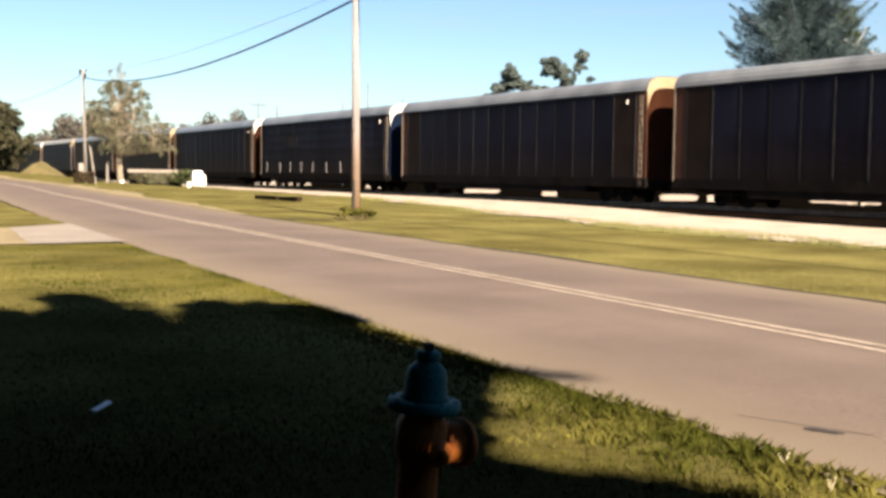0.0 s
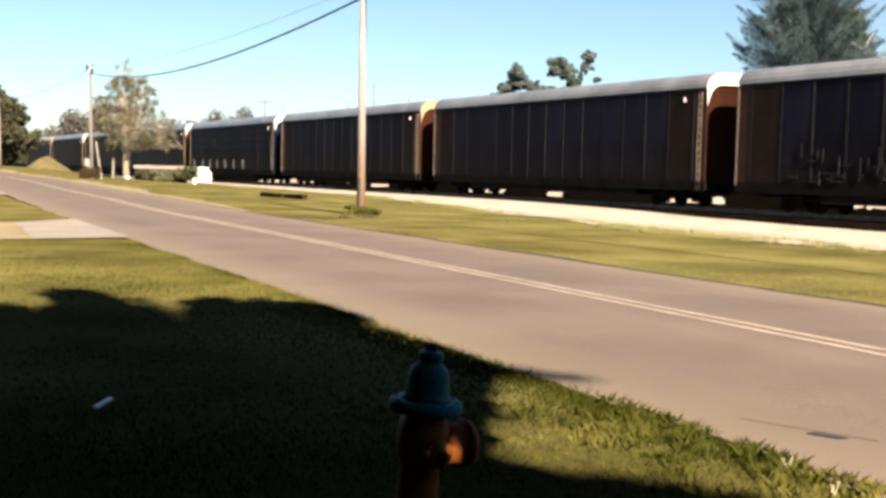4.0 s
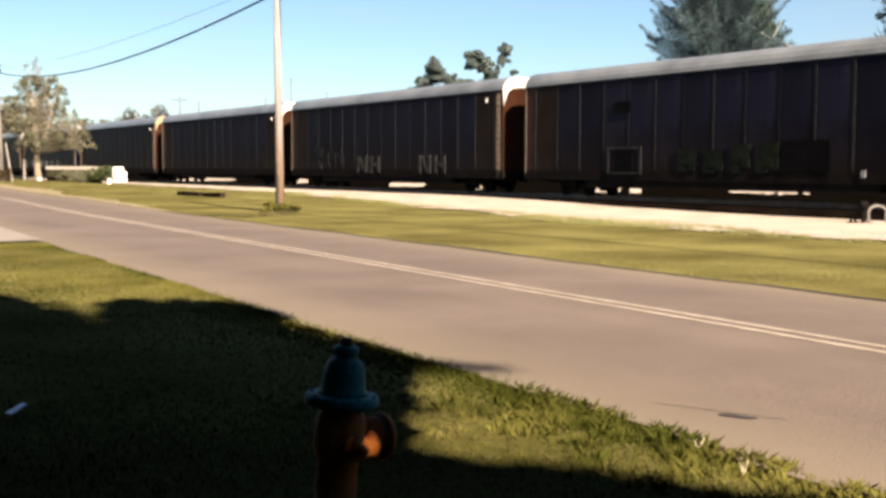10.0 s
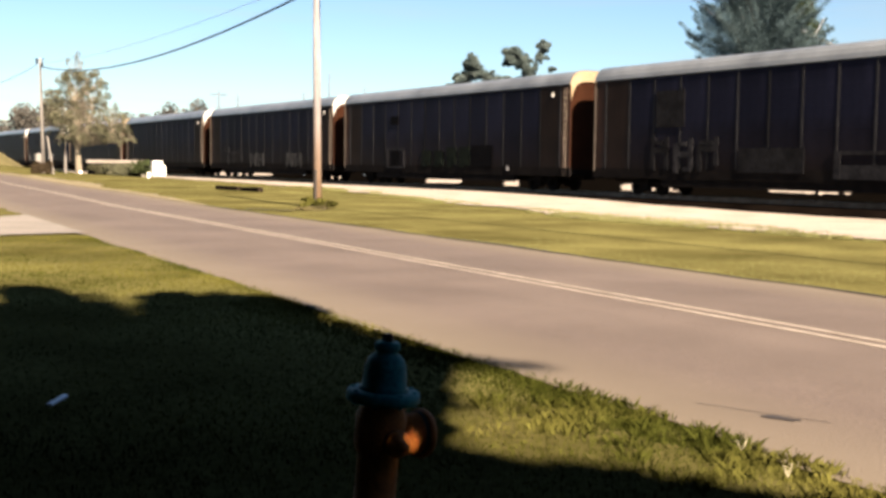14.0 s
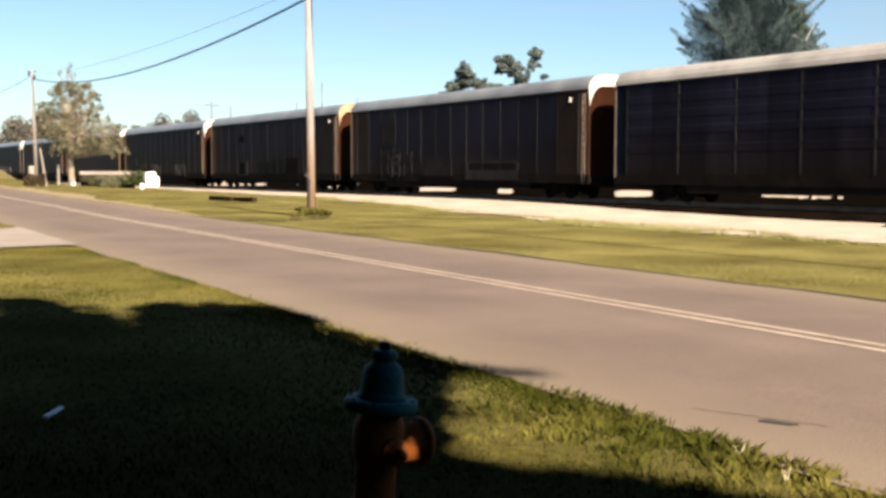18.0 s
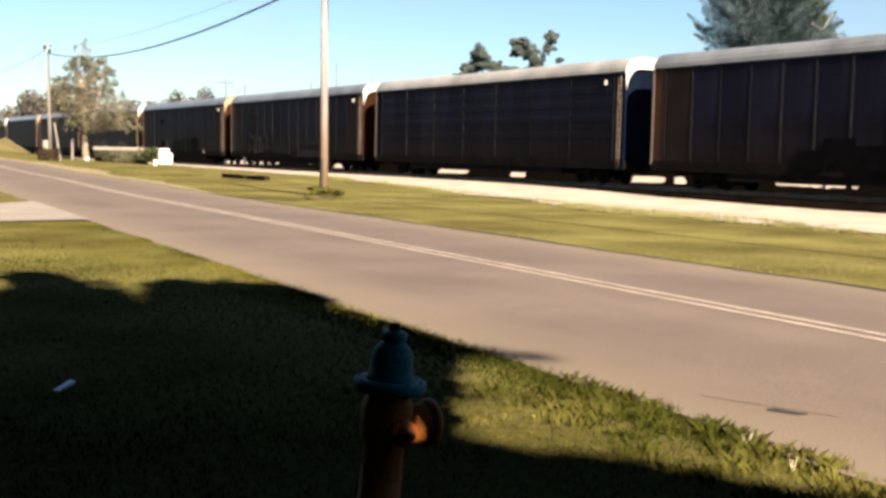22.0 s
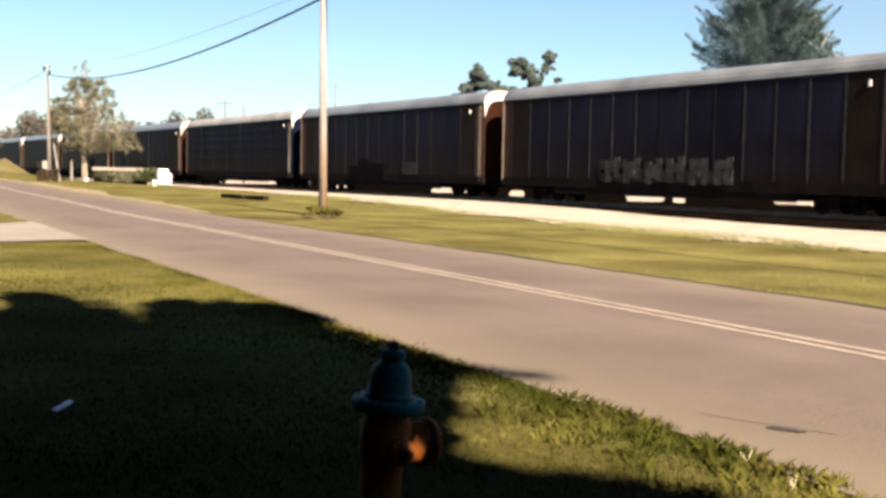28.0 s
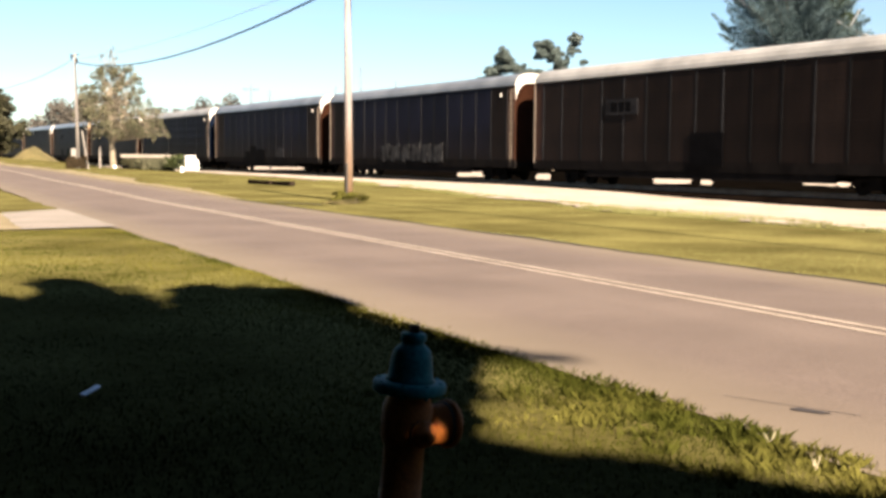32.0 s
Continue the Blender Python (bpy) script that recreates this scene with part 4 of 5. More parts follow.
def spruce(base, h, r, seed, n, mat, label):
    """A broad conifer of upswept branches with pointed tips."""
    rng = np.random.default_rng(seed)
    t = empty("conifer_tree")
    bm = bmesh.new()
    rod(bm, (base[0], base[1], base[2] - 0.3), (base[0], base[1], base[2] + h), 0.45, 0.05, 10)
    pts = []
    for k in range(420):
        f = 0.10 + 0.88 * rng.random()
        a = rng.random() * 2 * math.pi
        ln = r * (math.sin(math.pi * (0.22 + 0.76 * f)) ** 0.75) * (0.58 + 0.48 * rng.random())
        p = np.array([base[0], base[1], base[2] + h * f * 0.93])
        d = np.array([math.cos(a), math.sin(a), 0.10 + 0.55 * f + 0.55 * rng.random()])
        q = p + d * ln
        if k % 3 == 0:
            rod(bm, p, q, 0.07, 0.02, 5)
        m = n // 420
        s = rng.random(m) ** 0.7
        c = p + (q - p) * s[:, None] + rng.normal(size=(m, 3)) * (0.95 * (1.08 - s))[:, None]
        u = d / np.linalg.norm(d) + rng.normal(size=(m, 3)) * 0.5
        u /= np.linalg.norm(u, axis=1)[:, None]
        v = np.cross(u, rng.normal(size=(m, 3)))
        v /= np.linalg.norm(v, axis=1)[:, None]
        sz = (0.085 * (0.6 + 0.8 * rng.random(m)))[:, None]
        pts.append(np.stack([c - u * sz, c + v * sz * 0.34, c + u * sz, c - v * sz * 0.34], 1).reshape(-1, 3))
    part("trunk", bm, M_BARK, t)
    leaf_part("crown", np.concatenate(pts), mat, t)
    return tagged(t, label, "tree")


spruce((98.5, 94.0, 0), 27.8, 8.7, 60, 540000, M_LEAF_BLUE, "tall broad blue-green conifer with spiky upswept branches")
second = spruce((104.2, 92.5, 0), 22.5, 4.6, 64, 130000, M_LEAF_CONIFER, "dark green conifer with a bare pale limb")
bm = bmesh.new()
rod(bm, (101.37, 90.00, 17.35), (103.51, 90.00, 16.58), 0.09, 0.13, 8)
rod(bm, (103.51, 90.00, 16.58), (106.89, 90.00, 15.87), 0.13, 0.18, 8)
rod(bm, (105.22, 90.00, 18.78), (103.51, 90.00, 16.58), 0.06, 0.11, 8)
part("dead_limb", bm, M_BARK_WHITE, second, "bare pale limb")
b = (101.0, 70.0, 0)
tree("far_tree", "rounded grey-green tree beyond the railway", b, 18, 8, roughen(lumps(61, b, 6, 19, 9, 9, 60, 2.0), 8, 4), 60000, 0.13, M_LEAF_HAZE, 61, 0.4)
# distant wood behind the train's far end
far = []
rngf = random.Random(9)
for x0, x1, h, y in ((44, 66, 16.5, 265), (58, 80, 12.4, 262), (79, 91, 17.4, 258), (66, 150, 9.0, 300)):
    for k in range(int((x1 - x0) / 2.2)):
        x = x0 + k * 2.2 + rngf.random()
        hh = h * (0.75 + 0.3 * rngf.random()) * (1.0 if x0 > 44 else min(1.0, 0.55 + (x - 44) / 14))
        far += [(x, y + rngf.random() * 6, hh * 0.78, 2.4, 2.4, hh * 0.22), (x, y + rngf.random() * 6, hh * 0.42, 2.8, 2.4, hh * 0.42)]
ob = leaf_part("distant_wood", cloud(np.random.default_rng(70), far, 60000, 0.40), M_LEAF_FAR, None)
tagged(ob, "hazy line of distant trees along the railway", "wood", kind="stuff")


# ---- poles and cables ----
def utility_pole(base, top, r0, r1, label, wood=None):
    t = empty("utility_pole", Matrix.Translation(base))
    d = Vector(top) - Vector(base)
    bm = bmesh.new()
    rod(bm, (0, 0, -0.6), d, r0, r1, 14)
    for f in bm.faces:
        f.smooth = len(f.verts) == 4
    part("shaft", bm, wood or M_POLE, t)
    return tagged(t, label, "pole", "poles along the road"), d


P1, P1_TOP = (15.32, 33.3, land(15.3, 33.3)), (15.25, 33.3, 7.85)
pole1, d1 = utility_pole(P1, P1_TOP, 0.145, 0.10, "weathered grey-brown wooden utility pole at the road's edge")
# Dark upright strip along one side of the pole's foot.
bm = bmesh.new()
box(bm, -0.17, -0.10, -0.16, -0.08, 0, 1.25, 0.015)
part("foot_strip", bm, M_DARK_STRIP, pole1, "dark upright strip at the pole's foot")
bm = bmesh.new()
rod(bm, (-0.13, -0.08, 7.42), (0.10, -0.16, 7.42), 0.03)
part("wire_clamp", bm, M_CABLE, pole1)
part("cable_clamp", rod(bmesh.new(), (-0.15, -0.12, 7.06), (0.16, -0.12, 7.06), 0.045), M_CABLE, pole1)
P2, P2_TOP = (18.36, 90.0, land(18.3, 90)), (18.20, 90.0, 9.2)
pole2, d2 = utility_pole(P2, P2_TOP, 0.165, 0.085, "pale wooden utility pole with a meter box and a stub", M_POLE_PALE)
bm = bmesh.new()
box(bm, -0.60, -0.20, -0.25, 0.05, 0.75, 1.55, 0.04)
part("meter_box", bm, M_BOX, pole2, "grey meter box")
bm = bmesh.new()
rod(bm, (0.26, -0.15, 2.9), (0.66, -0.35, -0.2), 0.07, 0.10, 10)
part("stub", bm, M_POLE_PALE, pole2, "short leaning brace")
bm = bmesh.new()
rod(bm, (-0.42, 0, 8.55), (0.12, 0, 8.75), 0.05)
rod(bm, (-0.40, 0, 8.35), (-0.40, 0, 8.75), 0.07)
rod(bm, (-0.05, -0.16, 8.1), (-0.05, -0.16, 8.45), 0.09)
part("insulator", bm, M_CABLE, pole2, "black insulators")
P3, P3_TOP = (16.46, 127.0, land(16.4, 127)), (16.27, 127.0, 8.4)
pole3, d3 = utility_pole(P3, P3_TOP, 0.17, 0.13, "plain pale wooden utility pole before dark trees", M_POLE_PALE)


for k, (x, z, arm) in enumerate(((56.6, 12.0, 0), (43.2, 9.3, 1), (45.4, 8.9, 0), (53.4, 9.5, 0), (61.2, 10.4, 0))):
    far_pole, _ = utility_pole((x, 120, 0), (x, 120, z), 0.13, 0.10, "distant haze-pale utility pole beyond the railway", M_HAZE_POLE)
    if arm:
        bm = bmesh.new()
        box(bm, -0.9, 0.9, -0.06, 0.06, z - 0.5, z - 0.35)
        part("crossarm", bm, M_HAZE_POLE, far_pole)


def cable(name, a, b, sag, r, mat, label, steps=28):
    bm = bmesh.new()
    a, b = Vector(a), Vector(b)
    side = (b - a).cross(Vector((0, 0, 1))).normalized()
    rings = []
    for k in range(steps + 1):
        f = k / steps
        p = a.lerp(b, f)
        p.z -= sag * 4 * f * (1 - f)
        rings.append([bm.verts.new(p + side * (r * math.cos(j * math.pi / 3)) + Vector((0, 0, r * math.sin(j * math.pi / 3)))) for j in range(6)])
    for p, q in zip(rings, rings[1:]):
        for j in range(6):
            bm.faces.new((p[j], p[(j + 1) % 6], q[(j + 1) % 6], q[j]))
    bm.faces.new(rings[0])
    bm.faces.new(rings[-1])
    bmesh.ops.recalc_face_normals(bm, faces=bm.faces)
    return tagged(finish(name, bm, mat), label, "cable", "cables between the poles")


P0 = (13.2, -14.0, 8.2)
cable("telephone_cable", (15.3, 33.2, 7.06), (18.2, 89.9, 8.55), 1.18, 0.036, M_CABLE, "thick black cable sagging between the poles")
cable("telephone_cable", (15.3, 33.2, 7.06), P0, 1.95, 0.036, M_CABLE, "thick black cable running out from the pole")
cable("overhead_wire", (15.3, 33.2, 7.42), (18.0, 89.9, 8.75), 0.55, 0.009, M_WIRE, "thin grey wire between the poles")
cable("overhead_wire", (15.3, 33.2, 7.42), (P0[0], P0[1], 8.9), 0.95, 0.016, M_WIRE, "thin grey wire running out from the pole")
cable("overhead_wire", (18.0, 90, 8.7), (16.27, 127, 8.1), 0.6, 0.022, M_WIRE, "thin grey wire running down the road")

# ---- the yard by the far pole ----
def hedge_clump(name, label, c, r, n, leaf, mat, seed, category="shrub"):
    rng = np.random.default_rng(seed)
    blobs = []
    for k in range(14):
        blobs.append((c[0] + r[0] * (rng.random() - 0.5) * 1.5, c[1] + r[1] * (rng.random() - 0.5) * 1.5, c[2] + r[2] * (0.2 + 0.7 * rng.random()), r[0] * 0.35, r[1] * 0.35, r[2] * 0.3))
    t = empty(name)
    bm = bmesh.new()
    for k in range(5):
        a = k * 1.3
        rod(bm, (c[0], c[1], c[2] - 0.1), (c[0] + r[0] * 0.5 * math.cos(a), c[1] + r[1] * 0.5 * math.sin(a), c[2] + r[2] * 0.7), 0.03, 0.008, 5)
    part("stem", bm, M_BARK, t)
    leaf_part("foliage", cloud(rng, blobs, n, leaf), mat, t)
    return tagged(t, label, category)


def box_thing(name, label, cat, x0, x1, y0, y1, z0, z1, mat, bevel=0.03, kind=""):
    bm = bmesh.new()
    box(bm, x0, x1, y0, y1, z0, z1, bevel)
    return tagged(finish(name, bm, mat), label, cat, kind=kind)


wall = empty("low_wall", pose(24.5, 92.75, 0.2))
# The shaded hollow under the cap is put into the body's near-black colour.
part("body", box(bmesh.new(), -2.15, 2.15, -0.12, 0.12, -0.1, 1.04, 0.01), M_FRAME, wall, "body coloured near black as shade under the cap")
part("cap", box(bmesh.new(), -2.3, 2.3, -0.25, 0.2, 1.044, 1.33, 0.03), M_CONCRETE, wall, "pale concrete cap")
tagged(wall, "low wall in the grass with a pale cap, shade-black below", "wall")
hedge_clump("shrub", "rounded olive shrub before the low wall", (24.3, 91.6, 0.3), (1.35, 0.7, 0.95), 3600, 0.09, M_LEAF_OLIVE, 80)
hedge_clump("shrub", "long olive shrub row under the wall cap", (23.9, 92.3, 0.25), (2.0, 0.3, 0.9), 5200, 0.08, M_LEAF_ROAD, 84)
hedge_clump("shrub", "dark round shrub at the end of the low wall", (26.35, 91.9, 0.35), (0.80, 0.6, 1.05), 2000, 0.09, M_LEAF_DARK, 81)
hedge_clump("shrub", "dark brown clipped shrub at the foot of the pole", (17.9, 88.6, 0.35), (0.85, 0.5, 0.9), 2600, 0.08, M_SHRUB_BROWN, 82)
chest = empty("white_chest", pose(27.8, 92.0, 0.2))
part("body", box(bmesh.new(), -0.48, 0.32, -0.4, 0.4, 0.05, 1.18, 0.05), M_WHITE, chest)
part("side_box", box(bmesh.new(), 0.324, 0.60, -0.35, 0.35, 0.05, 0.92, 0.04), M_WHITE, chest)
part("lid", box(bmesh.new(), -0.51, 0.35, -0.43, 0.43, 1.185, 1.27, 0.02), M_WHITE, chest)
tagged(chest, "glaring white painted chest on the grass", "chest")
box_thing("white_post", "low white post beside the chest", "post", 26.75, 27.0, 91.2, 91.45, 0.1, 0.55, M_WHITE, 0.03)
box_thing("white_post", "short weathered post beside the yard tree", "post", 20.98, 21.15, 94.8, 94.95, 0.3, 2.1, M_POLE_PALE, 0.03)
for k, (x, s) in enumerate(((22.05, 0.16), (22.85, 0.14))):
    bm = bmesh.new()
    bmesh.ops.create_icosphere(bm, subdivisions=2, radius=s)
    for v in bm.verts:
        v.co *= 1 + 0.2 * noise.noise(v.co * 3 + Vector((k * 7, 0, 0)))
        v.co.z *= 0.8
    tagged(finish("painted_stone", bm, M_WHITE, smooth=True), "whitewashed stone at the foot of the tree", "stone", "stones by the tree").matrix_basis = pose(x, 94.0, land(x, 94) + 0.12)
# a grassy heap before the train's far end
bm = bmesh.new()
bmesh.ops.create_grid(bm, x_segments=24, y_segments=24, size=1)
for v in bm.verts:
    r = math.hypot(v.co.x, v.co.y)
    v.co = Vector((23.3 + v.co.x * 3.0, 140 + v.co.y * 4.0, land(23.3, 140) - 0.25 + 1.9 * max(0.0, 1 - r ** 1.4) ** 1.2 + 0.15 * noise.noise(v.co * 4) + 0.10 * noise.noise(v.co * 11)))
tagged(finish("earth_mound", bm, M_HEAP, smooth=True), "heap of dry grassy earth beside the railway", "mound")
# dark old ties dumped in the grass
for k, (x, y, z, tilt, a) in enumerate(((19.18, 52.0, 0.10, 0, 64), (19.36, 49.4, 0.10, 1, 58))):
    bm = bmesh.new()
    box(bm, -1.25, 1.25, -0.12, 0.12, -0.10, 0.10, 0.02)
    for v in bm.verts:
        v.co += Vector((0, 0.02, 0.02)) * noise.noise(v.co * 2 + Vector((k, 0, 0)))
    tagged(finish("old_tie", bm, M_TIE), "discarded dark railway tie lying in the lawn", "tie", "ties in the lawn").matrix_basis = pose(x, y, z + land(x, y), 0, tilt, a + 30)


# a bent pipe guard and a dark switch stand in the gravel
def pipe_guard(x, y, turn):
    t = empty("pipe_guard", pose(x, y, land(x, y), 0, 0, turn))
    for s in (-1, 1):
        bm = bmesh.new()
        rod(bm, (s * 0.30, 0, -0.2), (s * 0.30, 0, 0.40), 0.035, 0.035, 10)
        part("upright", bm, M_BOX, t)
    bm = bmesh.new()
    for k in range(10):
        a, c = math.pi * k / 10, math.pi * (k + 1) / 10
        rod(bm, (0.30 * math.cos(a), 0, 0.40 + 0.22 * math.sin(a)), (0.30 * math.cos(c), 0, 0.40 + 0.22 * math.sin(c)), 0.035, 0.035, 10)
    part("bend", bm, M_BOX, t)
    return tagged(t, "bent pale pipe guard standing in the gravel", "guard")


pipe_guard(33.36, 24.18, -32)
stand = empty("switch_stand", pose(33.05, 24.5, land(33.0, 24.5), 0, 0, -34))
part("base_plate", box(bmesh.new(), -0.55, 0.25, -0.2, 0.2, -0.06, 0.07, 0.02), M_FRAME, stand)
part("post", rod(bmesh.new(), (0, 0, 0.06), (0.02, 0, 0.55), 0.09, 0.07, 10), M_FRAME, stand)
part("head", lathe(bmesh.new(), [(0.06, 0.50), (0.15, 0.54), (0.17, 0.66), (0.10, 0.76), (0.03, 0.78)], 12), M_FRAME, stand)
part("lever", rod(bmesh.new(), (0.05, 0, 0.45), (0.42, -0.1, 0.72), 0.03, 0.025, 8), M_FRAME, stand)
for dx in (-0.42, -0.28):
    part("bolt_head", rod(bmesh.new(), (dx, 0, 0.07), (dx, 0, 0.15), 0.05, 0.05, 6), M_FRAME, stand)
tagged(stand, "dark iron switch stand in the gravel beside the track", "switch stand")

# ---- driveways ----
def driveway(left, right, label):
    """A concrete apron from the road to its inner edge, then a dusty track across the lawn."""
    strip("driveway_apron", left, right, lambda x, y: land(x, y) + 0.016, M_CONCRETE, 4, label=label, lift=0.01)
    strip("driveway", [(-30, y) for _, y in left], [(x + 0.02, y) for x, y in left], lambda x, y: land(x, y) + 0.012, M_DIRT, 30, label="dusty tan driveway across the lawn", lift=0.008)


for y0, y1, x0, x1, flare, lab in ((22.6, 29.0, 3.55, 4.08, 1.8, "pale concrete driveway apron at the road"), (50.0, 60.0, 3.5, 3.6, 1.2, "pale concrete driveway apron further along the road")):
    fs = [k / 12 for k in range(13)]
    far_ys = [y0 + 0.2 + (y1 + flare - y0 - 0.2) * f for f in fs]
    driveway([(x0 + (x1 - x0) * f + 0.05 * hash_noise(f * 9, y0, 1.0), y0 + (y1 - y0) * f) for f in fs], [(road_near(y) + 0.1, y) for y in far_ys], lab)


# ---- hydrant ----
def hydrant(base):
    t = empty("fire_hydrant", Matrix.Translation(base) @ Matrix.Rotation(radians(4.5), 4, Vector((0.48, 0.87, 0))) @ Matrix.Rotation(radians(4), 4, "Z"))
    part("barrel", lathe(bmesh.new(), [(0.125, -0.05), (0.125, 0.02), (0.085, 0.03), (0.082, 0.30), (0.098, 0.335), (0.102, 0.36), (0.102, 0.46), (0.085, 0.50), (0.085, 0.535)], 28), M_H_ORANGE, t, "worn orange barrel", True)
    part("flange", lathe(bmesh.new(), [(0.12, 0.520), (0.143, 0.522), (0.147, 0.53), (0.147, 0.552), (0.142, 0.562), (0.11, 0.566)], 28), M_H_BLUE, t, "blue rim of the bonnet", True)
    part("bonnet", lathe(bmesh.new(), [(0.104, 0.562), (0.090, 0.580), (0.086, 0.62), (0.083, 0.655), (0.073, 0.688), (0.054, 0.706), (0.044, 0.714), (0.044, 0.722), (0.051, 0.727), (0.051, 0.750), (0.041, 0.757), (0.02, 0.759)], 28), M_H_BLUE, t, "faded blue bonnet", True)
    part("operating_nut", lathe(bmesh.new(), [(0.026, 0.755), (0.024, 0.785), (0.016, 0.790)], 5), M_H_DARK, t, "dark pentagonal nut")
    for k in range(8):
        a = 2 * math.pi * k / 8
        bm = bmesh.new()
        rod(bm, (0.127 * math.cos(a), 0.127 * math.sin(a), 0.512), (0.127 * math.cos(a), 0.127 * math.sin(a), 0.569), 0.009, 0.009, 6)
        part("bolt", bm, M_H_BLUE, t)
    for ang, r, reach in ((0, 0.084, 0.214), (-90, 0.045, 0.150)):
        m = Matrix.Rotation(radians(ang), 4, "Z") @ Matrix.Translation((0, 0, 0.378)) @ Matrix.Rotation(radians(90), 4, "Y")
        noz = part("nozzle", lathe(bmesh.new(), [(r, 0.05), (r * 0.98, reach - 0.05), (r * 1.05, reach - 0.045)], 20, m), M_H_ORANGE, t, "orange hose outlet", True)
        part("gasket", lathe(bmesh.new(), [(r * 1.08, reach - 0.046), (r * 1.08, reach - 0.030)], 20, m), M_H_DARK, noz, "dark ring")
        part("cap", lathe(bmesh.new(), [(r * 1.18, reach - 0.030), (r * 1.2, reach - 0.012), (r * 1.12, reach), (r * 0.5, reach + 0.006), (0.022, reach + 0.008), (0.020, reach + 0.035)], 20, m), M_H_ORANGE, noz, "orange cap", True)
    return tagged(t, "orange fire hydrant with a faded blue bonnet in shaded grass", "hydrant")


hydrant((2.05, 3.90, 0.0))
bm = bmesh.new()
box(bm, -0.095, 0.095, -0.02, 0.02, 0, 0.018, 0.006)
tagged(finish("litter", bm, M_LITTER), "scrap of white litter lying in dark grass", "litter").matrix_basis = pose(1.445, 6.71, 0.045, 0, -6, 48)


# ---- the shade behind the camera ----
SHADE_EDGE = ((-1.3, 12.4), (0.6, 12.8), (1.3, 12.0), (1.55, 12.9), (1.72, 10.9), (1.98, 11.1), (2.2, 13.0), (2.6, 13.4), (2.78, 11.9), (2.88, 10.3), (3.18, 10.4), (3.45, 12.0), (3.8, 12.4), (3.95, 11.0), (4.2, 11.6), (4.6, 11.2))


def lit_gap(x, y):
    """How far (x, y) lies inside the sunlit wedge beside the hydrant, in metres."""
    return min((y - 4.50 + 1.45 * (x - 2.96)) * 0.57, (x - 2.88 - 0.62 * max(0.0, y - 4.95)) * 0.85)


def in_shade(x, y):
    """Where the crown must cast shadow on the lawn, an outline fitted to the camera's view."""
    if y > lerp_table(x, SHADE_EDGE) - 0.08 + 0.5 * hash_noise(x, y, 4.1) or x > 4.36 + 0.07 * (y - 8):
        return False
    # the wedge beside the hydrant gets no leaves, so it stays lit
    return lit_gap(x, y) < 0


def shade_tree():
    rng = np.random.default_rng(90)
    base = (0.6, -6.0, 0.0)
    blobs = []
    for i in range(26):
        for j in range(76):
            gx, gy = -1.3 + i * 0.24 + 0.08 * rng.random(), -3.0 + j * 0.22 + 0.08 * rng.random()
            if in_shade(gx, gy):
                thick, size = 3, 0.23
            elif gy > 8 and rng.random() < 0.34 and (in_shade(gx - 0.42, gy) or in_shade(gx, gy - 0.42)) and gx < 4.4:
                thick, size = 1, 0.14
            elif 0 <= lit_gap(gx, gy) < 0.42 and gx < 4.4 and gy < 8 and rng.random() < 0.75 * (1 - lit_gap(gx, gy) / 0.42):
                thick, size = 1, 0.10
            else:
                continue
            # Hung as low as the view allows, so the crown also blocks skylight.
            low = max(2.5, (1.9 + 0.24 * gy) / 1.33)
            for _ in range(thick):
                h = low + 3.0 * rng.random() ** 1.6 + (3.5 if thick == 1 or not in_shade(gx, gy + 0.45) else 0)
                c = Vector((gx, gy, 0)) + TO_SUN * (h / TO_SUN.z)
                blobs.append((c.x, c.y, c.z, size, size, size * 0.7))
    for k in range(8):
        f = rng.random()
        c = Vector((4.08 + 0.66 * f, 7.35 - 0.80 * f + 0.3 * (rng.random() - 0.5), 0)) + TO_SUN * ((9.0 + rng.random()) / TO_SUN.z)
        blobs.append((c.x, c.y, c.z, 0.15, 0.13, 0.08))
    t = empty("shade_tree")
    part("trunk", limbs(bmesh.new(), random.Random(90), base, 4.6, 3.0, 12, 0.35, 0.5), M_BARK, t)
    pts = cloud(rng, blobs, 190000, 0.10).reshape(-1, 4, 3)
    mid = pts.mean(axis=1)
    down = mid[:, 2:3] / TO_SUN.z
    fall = mid - np.array(TO_SUN) * down
    # a thin place in the leaves lets some sun onto the hydrant's outlet
    near_hole = np.hypot((fall[:, 0] - 2.27) / 0.15, (fall[:, 1] - 4.315) / 0.15)
    keep = rng.random(len(mid)) < np.clip((near_hole - 1.0) / 0.5, 0.115, 1.0)
    leaf_part("crown", pts[keep].reshape(-1, 3), M_LEAF_DARK, t)
    tagged(t, "unseen leafy tree built to cast the shadow on the near lawn", "tree")


shade_tree()
# Two unseen walls, added to keep skylight off the near lawn.
tagged(box_thing("sky_block_west", "unseen plain wall added beside the lawn to block skylight", "wall", -1.6, -1.3, -12.0, 13.0, -0.2, 10.0, M_WALL, 0.0), kind="structure")
tagged(box_thing("sky_block_south", "unseen plain wall added behind the lawn to block skylight", "wall", -1.3, 70.0, -12.3, -12.0, -0.2, 10.4, M_WALL, 0.0), kind="structure")


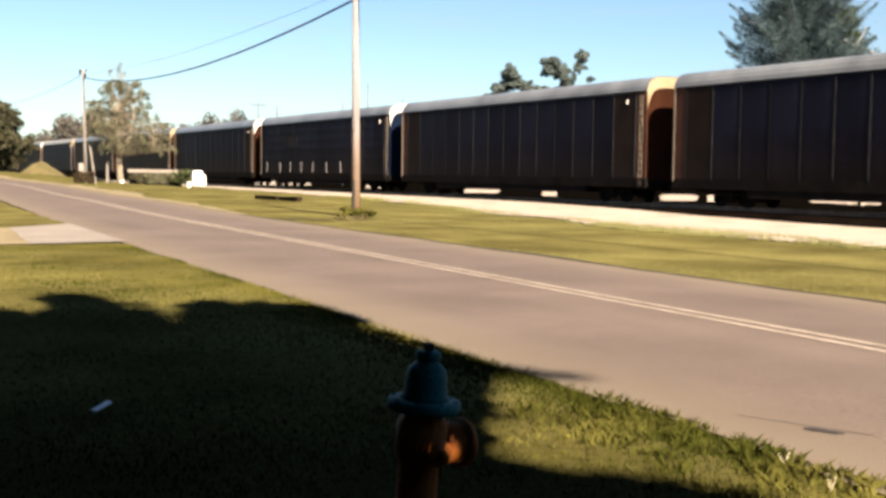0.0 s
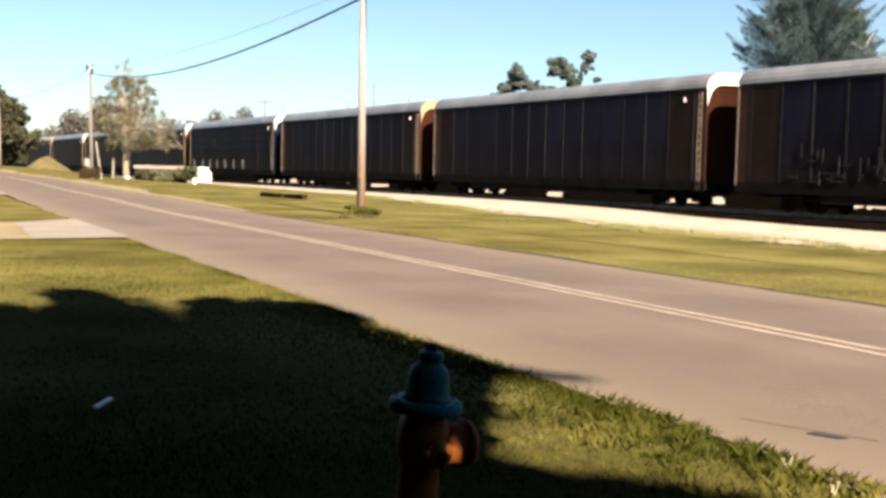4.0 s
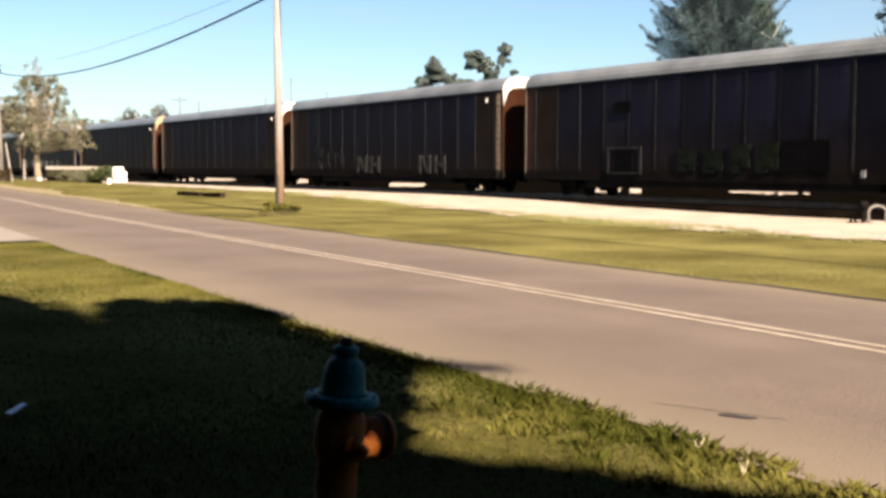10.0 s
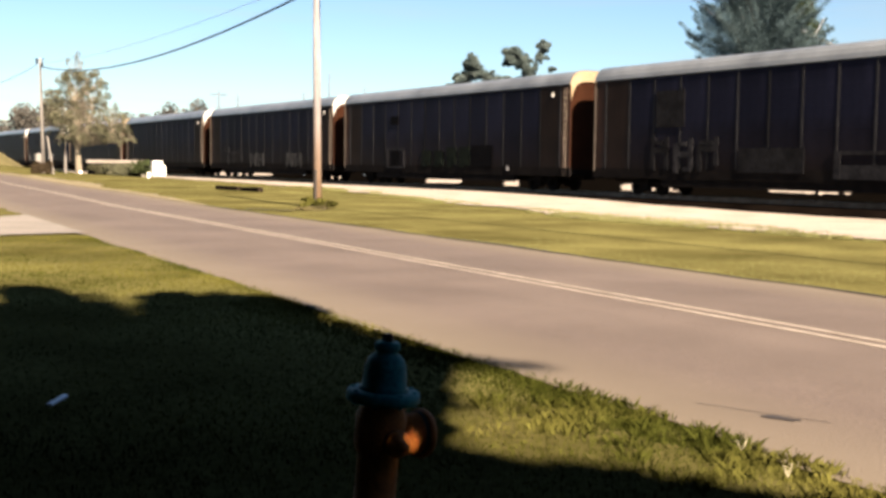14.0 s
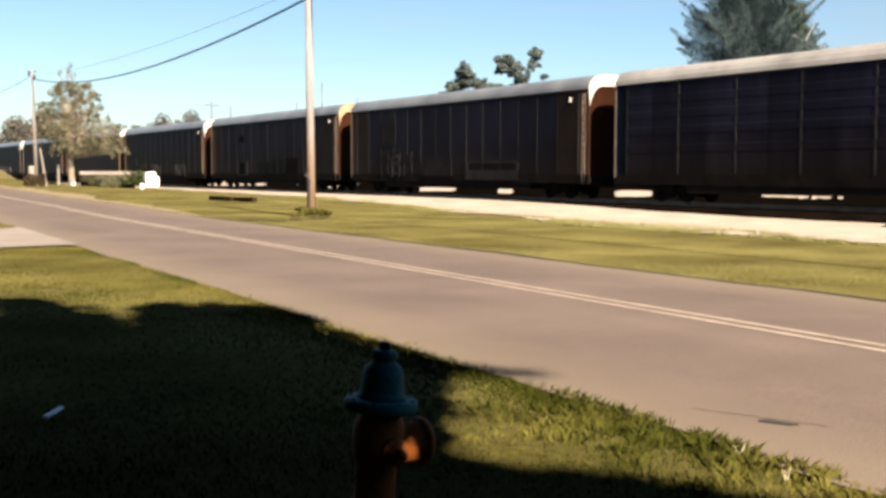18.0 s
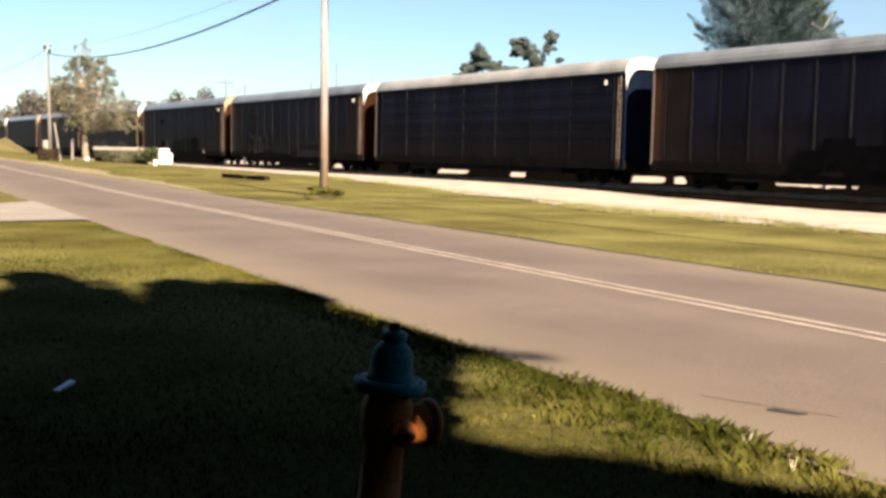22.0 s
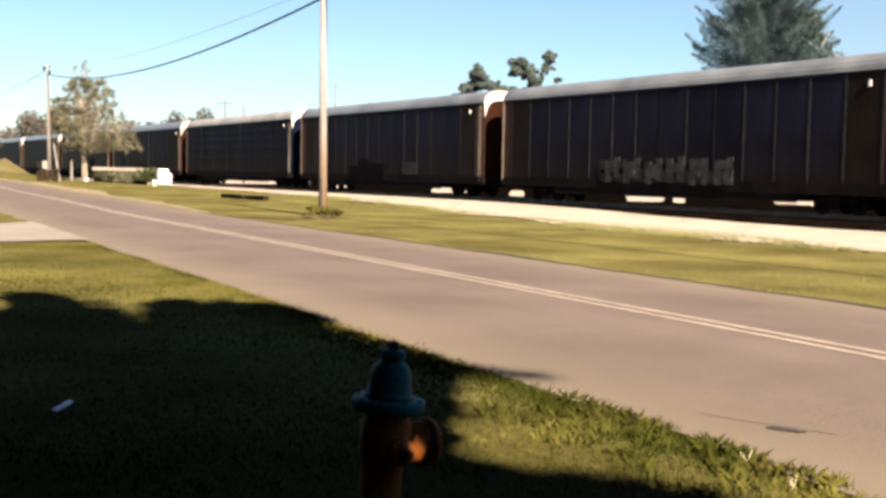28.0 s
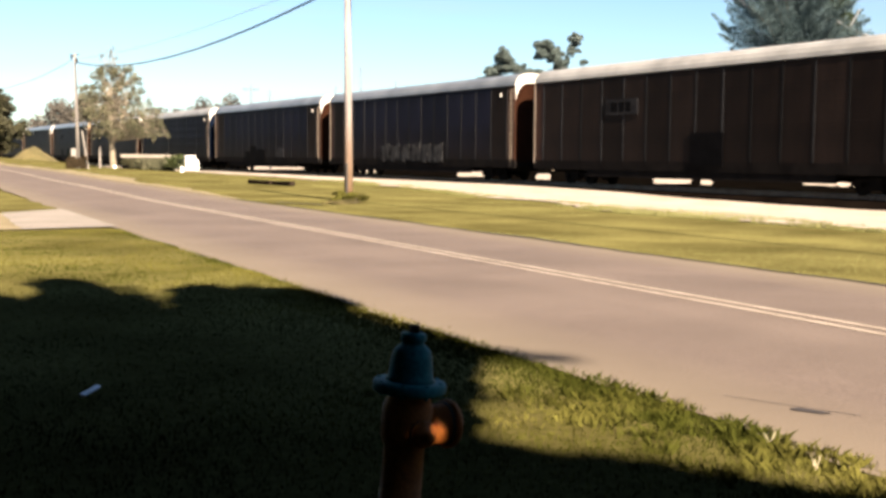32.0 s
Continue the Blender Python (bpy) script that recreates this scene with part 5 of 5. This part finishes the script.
# ---- grass ----
def blades(name, rng, xy, height, width, label, lean=0.5, mat=M_BLADE):
    n = len(xy)
    z = np.array([land(x, y) for x, y in xy])
    a = rng.random(n) * 2 * math.pi
    h = height * (0.5 + 0.9 * rng.random(n))
    wv = np.stack([np.cos(a), np.sin(a), np.zeros(n)], 1) * (width * (0.6 + 0.8 * rng.random(n)))[:, None]
    b = rng.random(n) * 2 * math.pi
    tip = np.stack([np.cos(b), np.sin(b), np.zeros(n)], 1) * (h * lean * rng.random(n))[:, None]
    p = np.stack([xy[:, 0], xy[:, 1], z - 0.01], 1)
    up = np.array([0, 0, 1.0])
    mid = p + up * (h * 0.6)[:, None] + tip * 0.35
    top = p + up * h[:, None] + tip
    pts = np.stack([p - wv, p + wv, mid + wv * 0.6, top], 1).reshape(-1, 3)
    ob = leaf_part(name, pts, mat, None)
    return tagged(ob, label, "grass", kind="stuff")


rng = np.random.default_rng(100)
n = 170000
yv = 2.2 + 20 * rng.random(n) ** 1.7
xv = np.array([road_near(v) for v in yv]) + 0.02 - 7.0 * rng.random(n) ** 1.5
blades("grass", rng, np.stack([xv, yv], 1), 0.030, 0.0040, "short uneven grass of the near verge", 0.8)
n = 7000
yv = 2.2 + 3.6 * rng.random(n) ** 1.2
xv = np.array([road_near(v) for v in yv]) + 0.05 - 0.85 * rng.random(n) ** 1.5
tuft = np.array([hash_noise(x, y, 5.0) > -0.08 for x, y in zip(xv, yv)])
blades("grass_edge", rng, np.stack([xv, yv], 1)[tuft], 0.060, 0.0062, "coarse tufted grass along the road's edge", 1.1)
n = 3500
yv = 5.0 + 13 * rng.random(n) ** 1.6
xv = np.array([road_near(v) for v in yv]) + rng.normal(size=n) * 0.07 - 0.06
blades("grass_edge", rng, np.stack([xv, yv], 1), 0.040, 0.005, "ragged grass along the road's edge", 0.9)
n = 130000
yv = 4 + 100 * rng.random(n) ** 1.3
lo = np.array([road_far(v) for v in yv])
hi = np.array([lerp_table(v, GRAVEL_EDGE) for v in yv]) + 1.0
xv = lo - 0.05 + (hi - lo) * rng.random(n) ** 1.3
blades("far_grass", rng, np.stack([xv, yv], 1), 0.016, 0.0050, "short dry grass between road and gravel", 0.5, M_BLADE_DRY)
n = 70000
yv = 12 + 52 * rng.random(n)
away = rng.exponential(0.9, n) - 0.6
xv = np.array([lerp_table(v, GRAVEL_EDGE) for v in yv]) + away
tongue = np.array([noise.noise(Vector((0.22 * (y - 1.6 * x), 0.5 * x, 8.3))) + 0.5 * hash_noise(x, y, 1.7) > 0.13 * d + 0.06 for x, y, d in zip(xv, yv, away)])
blades("gravel_grass", rng, np.stack([xv, yv], 1)[tongue], 0.085, 0.0070, "tongues of dry grass creeping into the gravel", 0.7, M_BLADE_DRY)
for x, y, r in ((4.11, 3.62, 0.022), (4.26, 4.06, 0.03)):
    bm = bmesh.new()
    for k in range(7):
        a = k * 2.4
        rod(bm, (x, y, land(x, y) - 0.01), (x + r * math.cos(a), y + r * math.sin(a), land(x, y) + 0.05 + 0.012 * (k % 3)), 0.0022, 0.0008, 5)
    tagged(finish("dry_grass_tuft", bm, M_STRAW), "small pale dry grass tuft at the road edge", "grass tuft", "dry tufts by the road")
hedge_clump("weeds", "low mound of dry weeds at the road edge by the pole", (14.75, 32.2, -0.02), (0.8, 0.7, 0.12), 2600, 0.030, M_HEAP, 87, "weeds")
hedge_clump("weeds", "tuft of green weeds at the pole's foot", (15.3, 33.1, 0.0), (0.7, 0.5, 0.32), 1500, 0.05, M_BLADE, 83, "weeds")


# ---- what moves ----
def motions():
    steps = [(t, 14.61 + 6.135 * t + 0.01634 * t ** 2 - 3.7e-5 * t ** 3) for t in range(0, 33, 2)]
    for k, car in enumerate(CARS):
        ahead = 8.5 - k
        walk(car, [(t, pose(TRACK_X, s + ahead * PITCH - 0.225, RAIL_Z)) for t, s in steps])


motions()
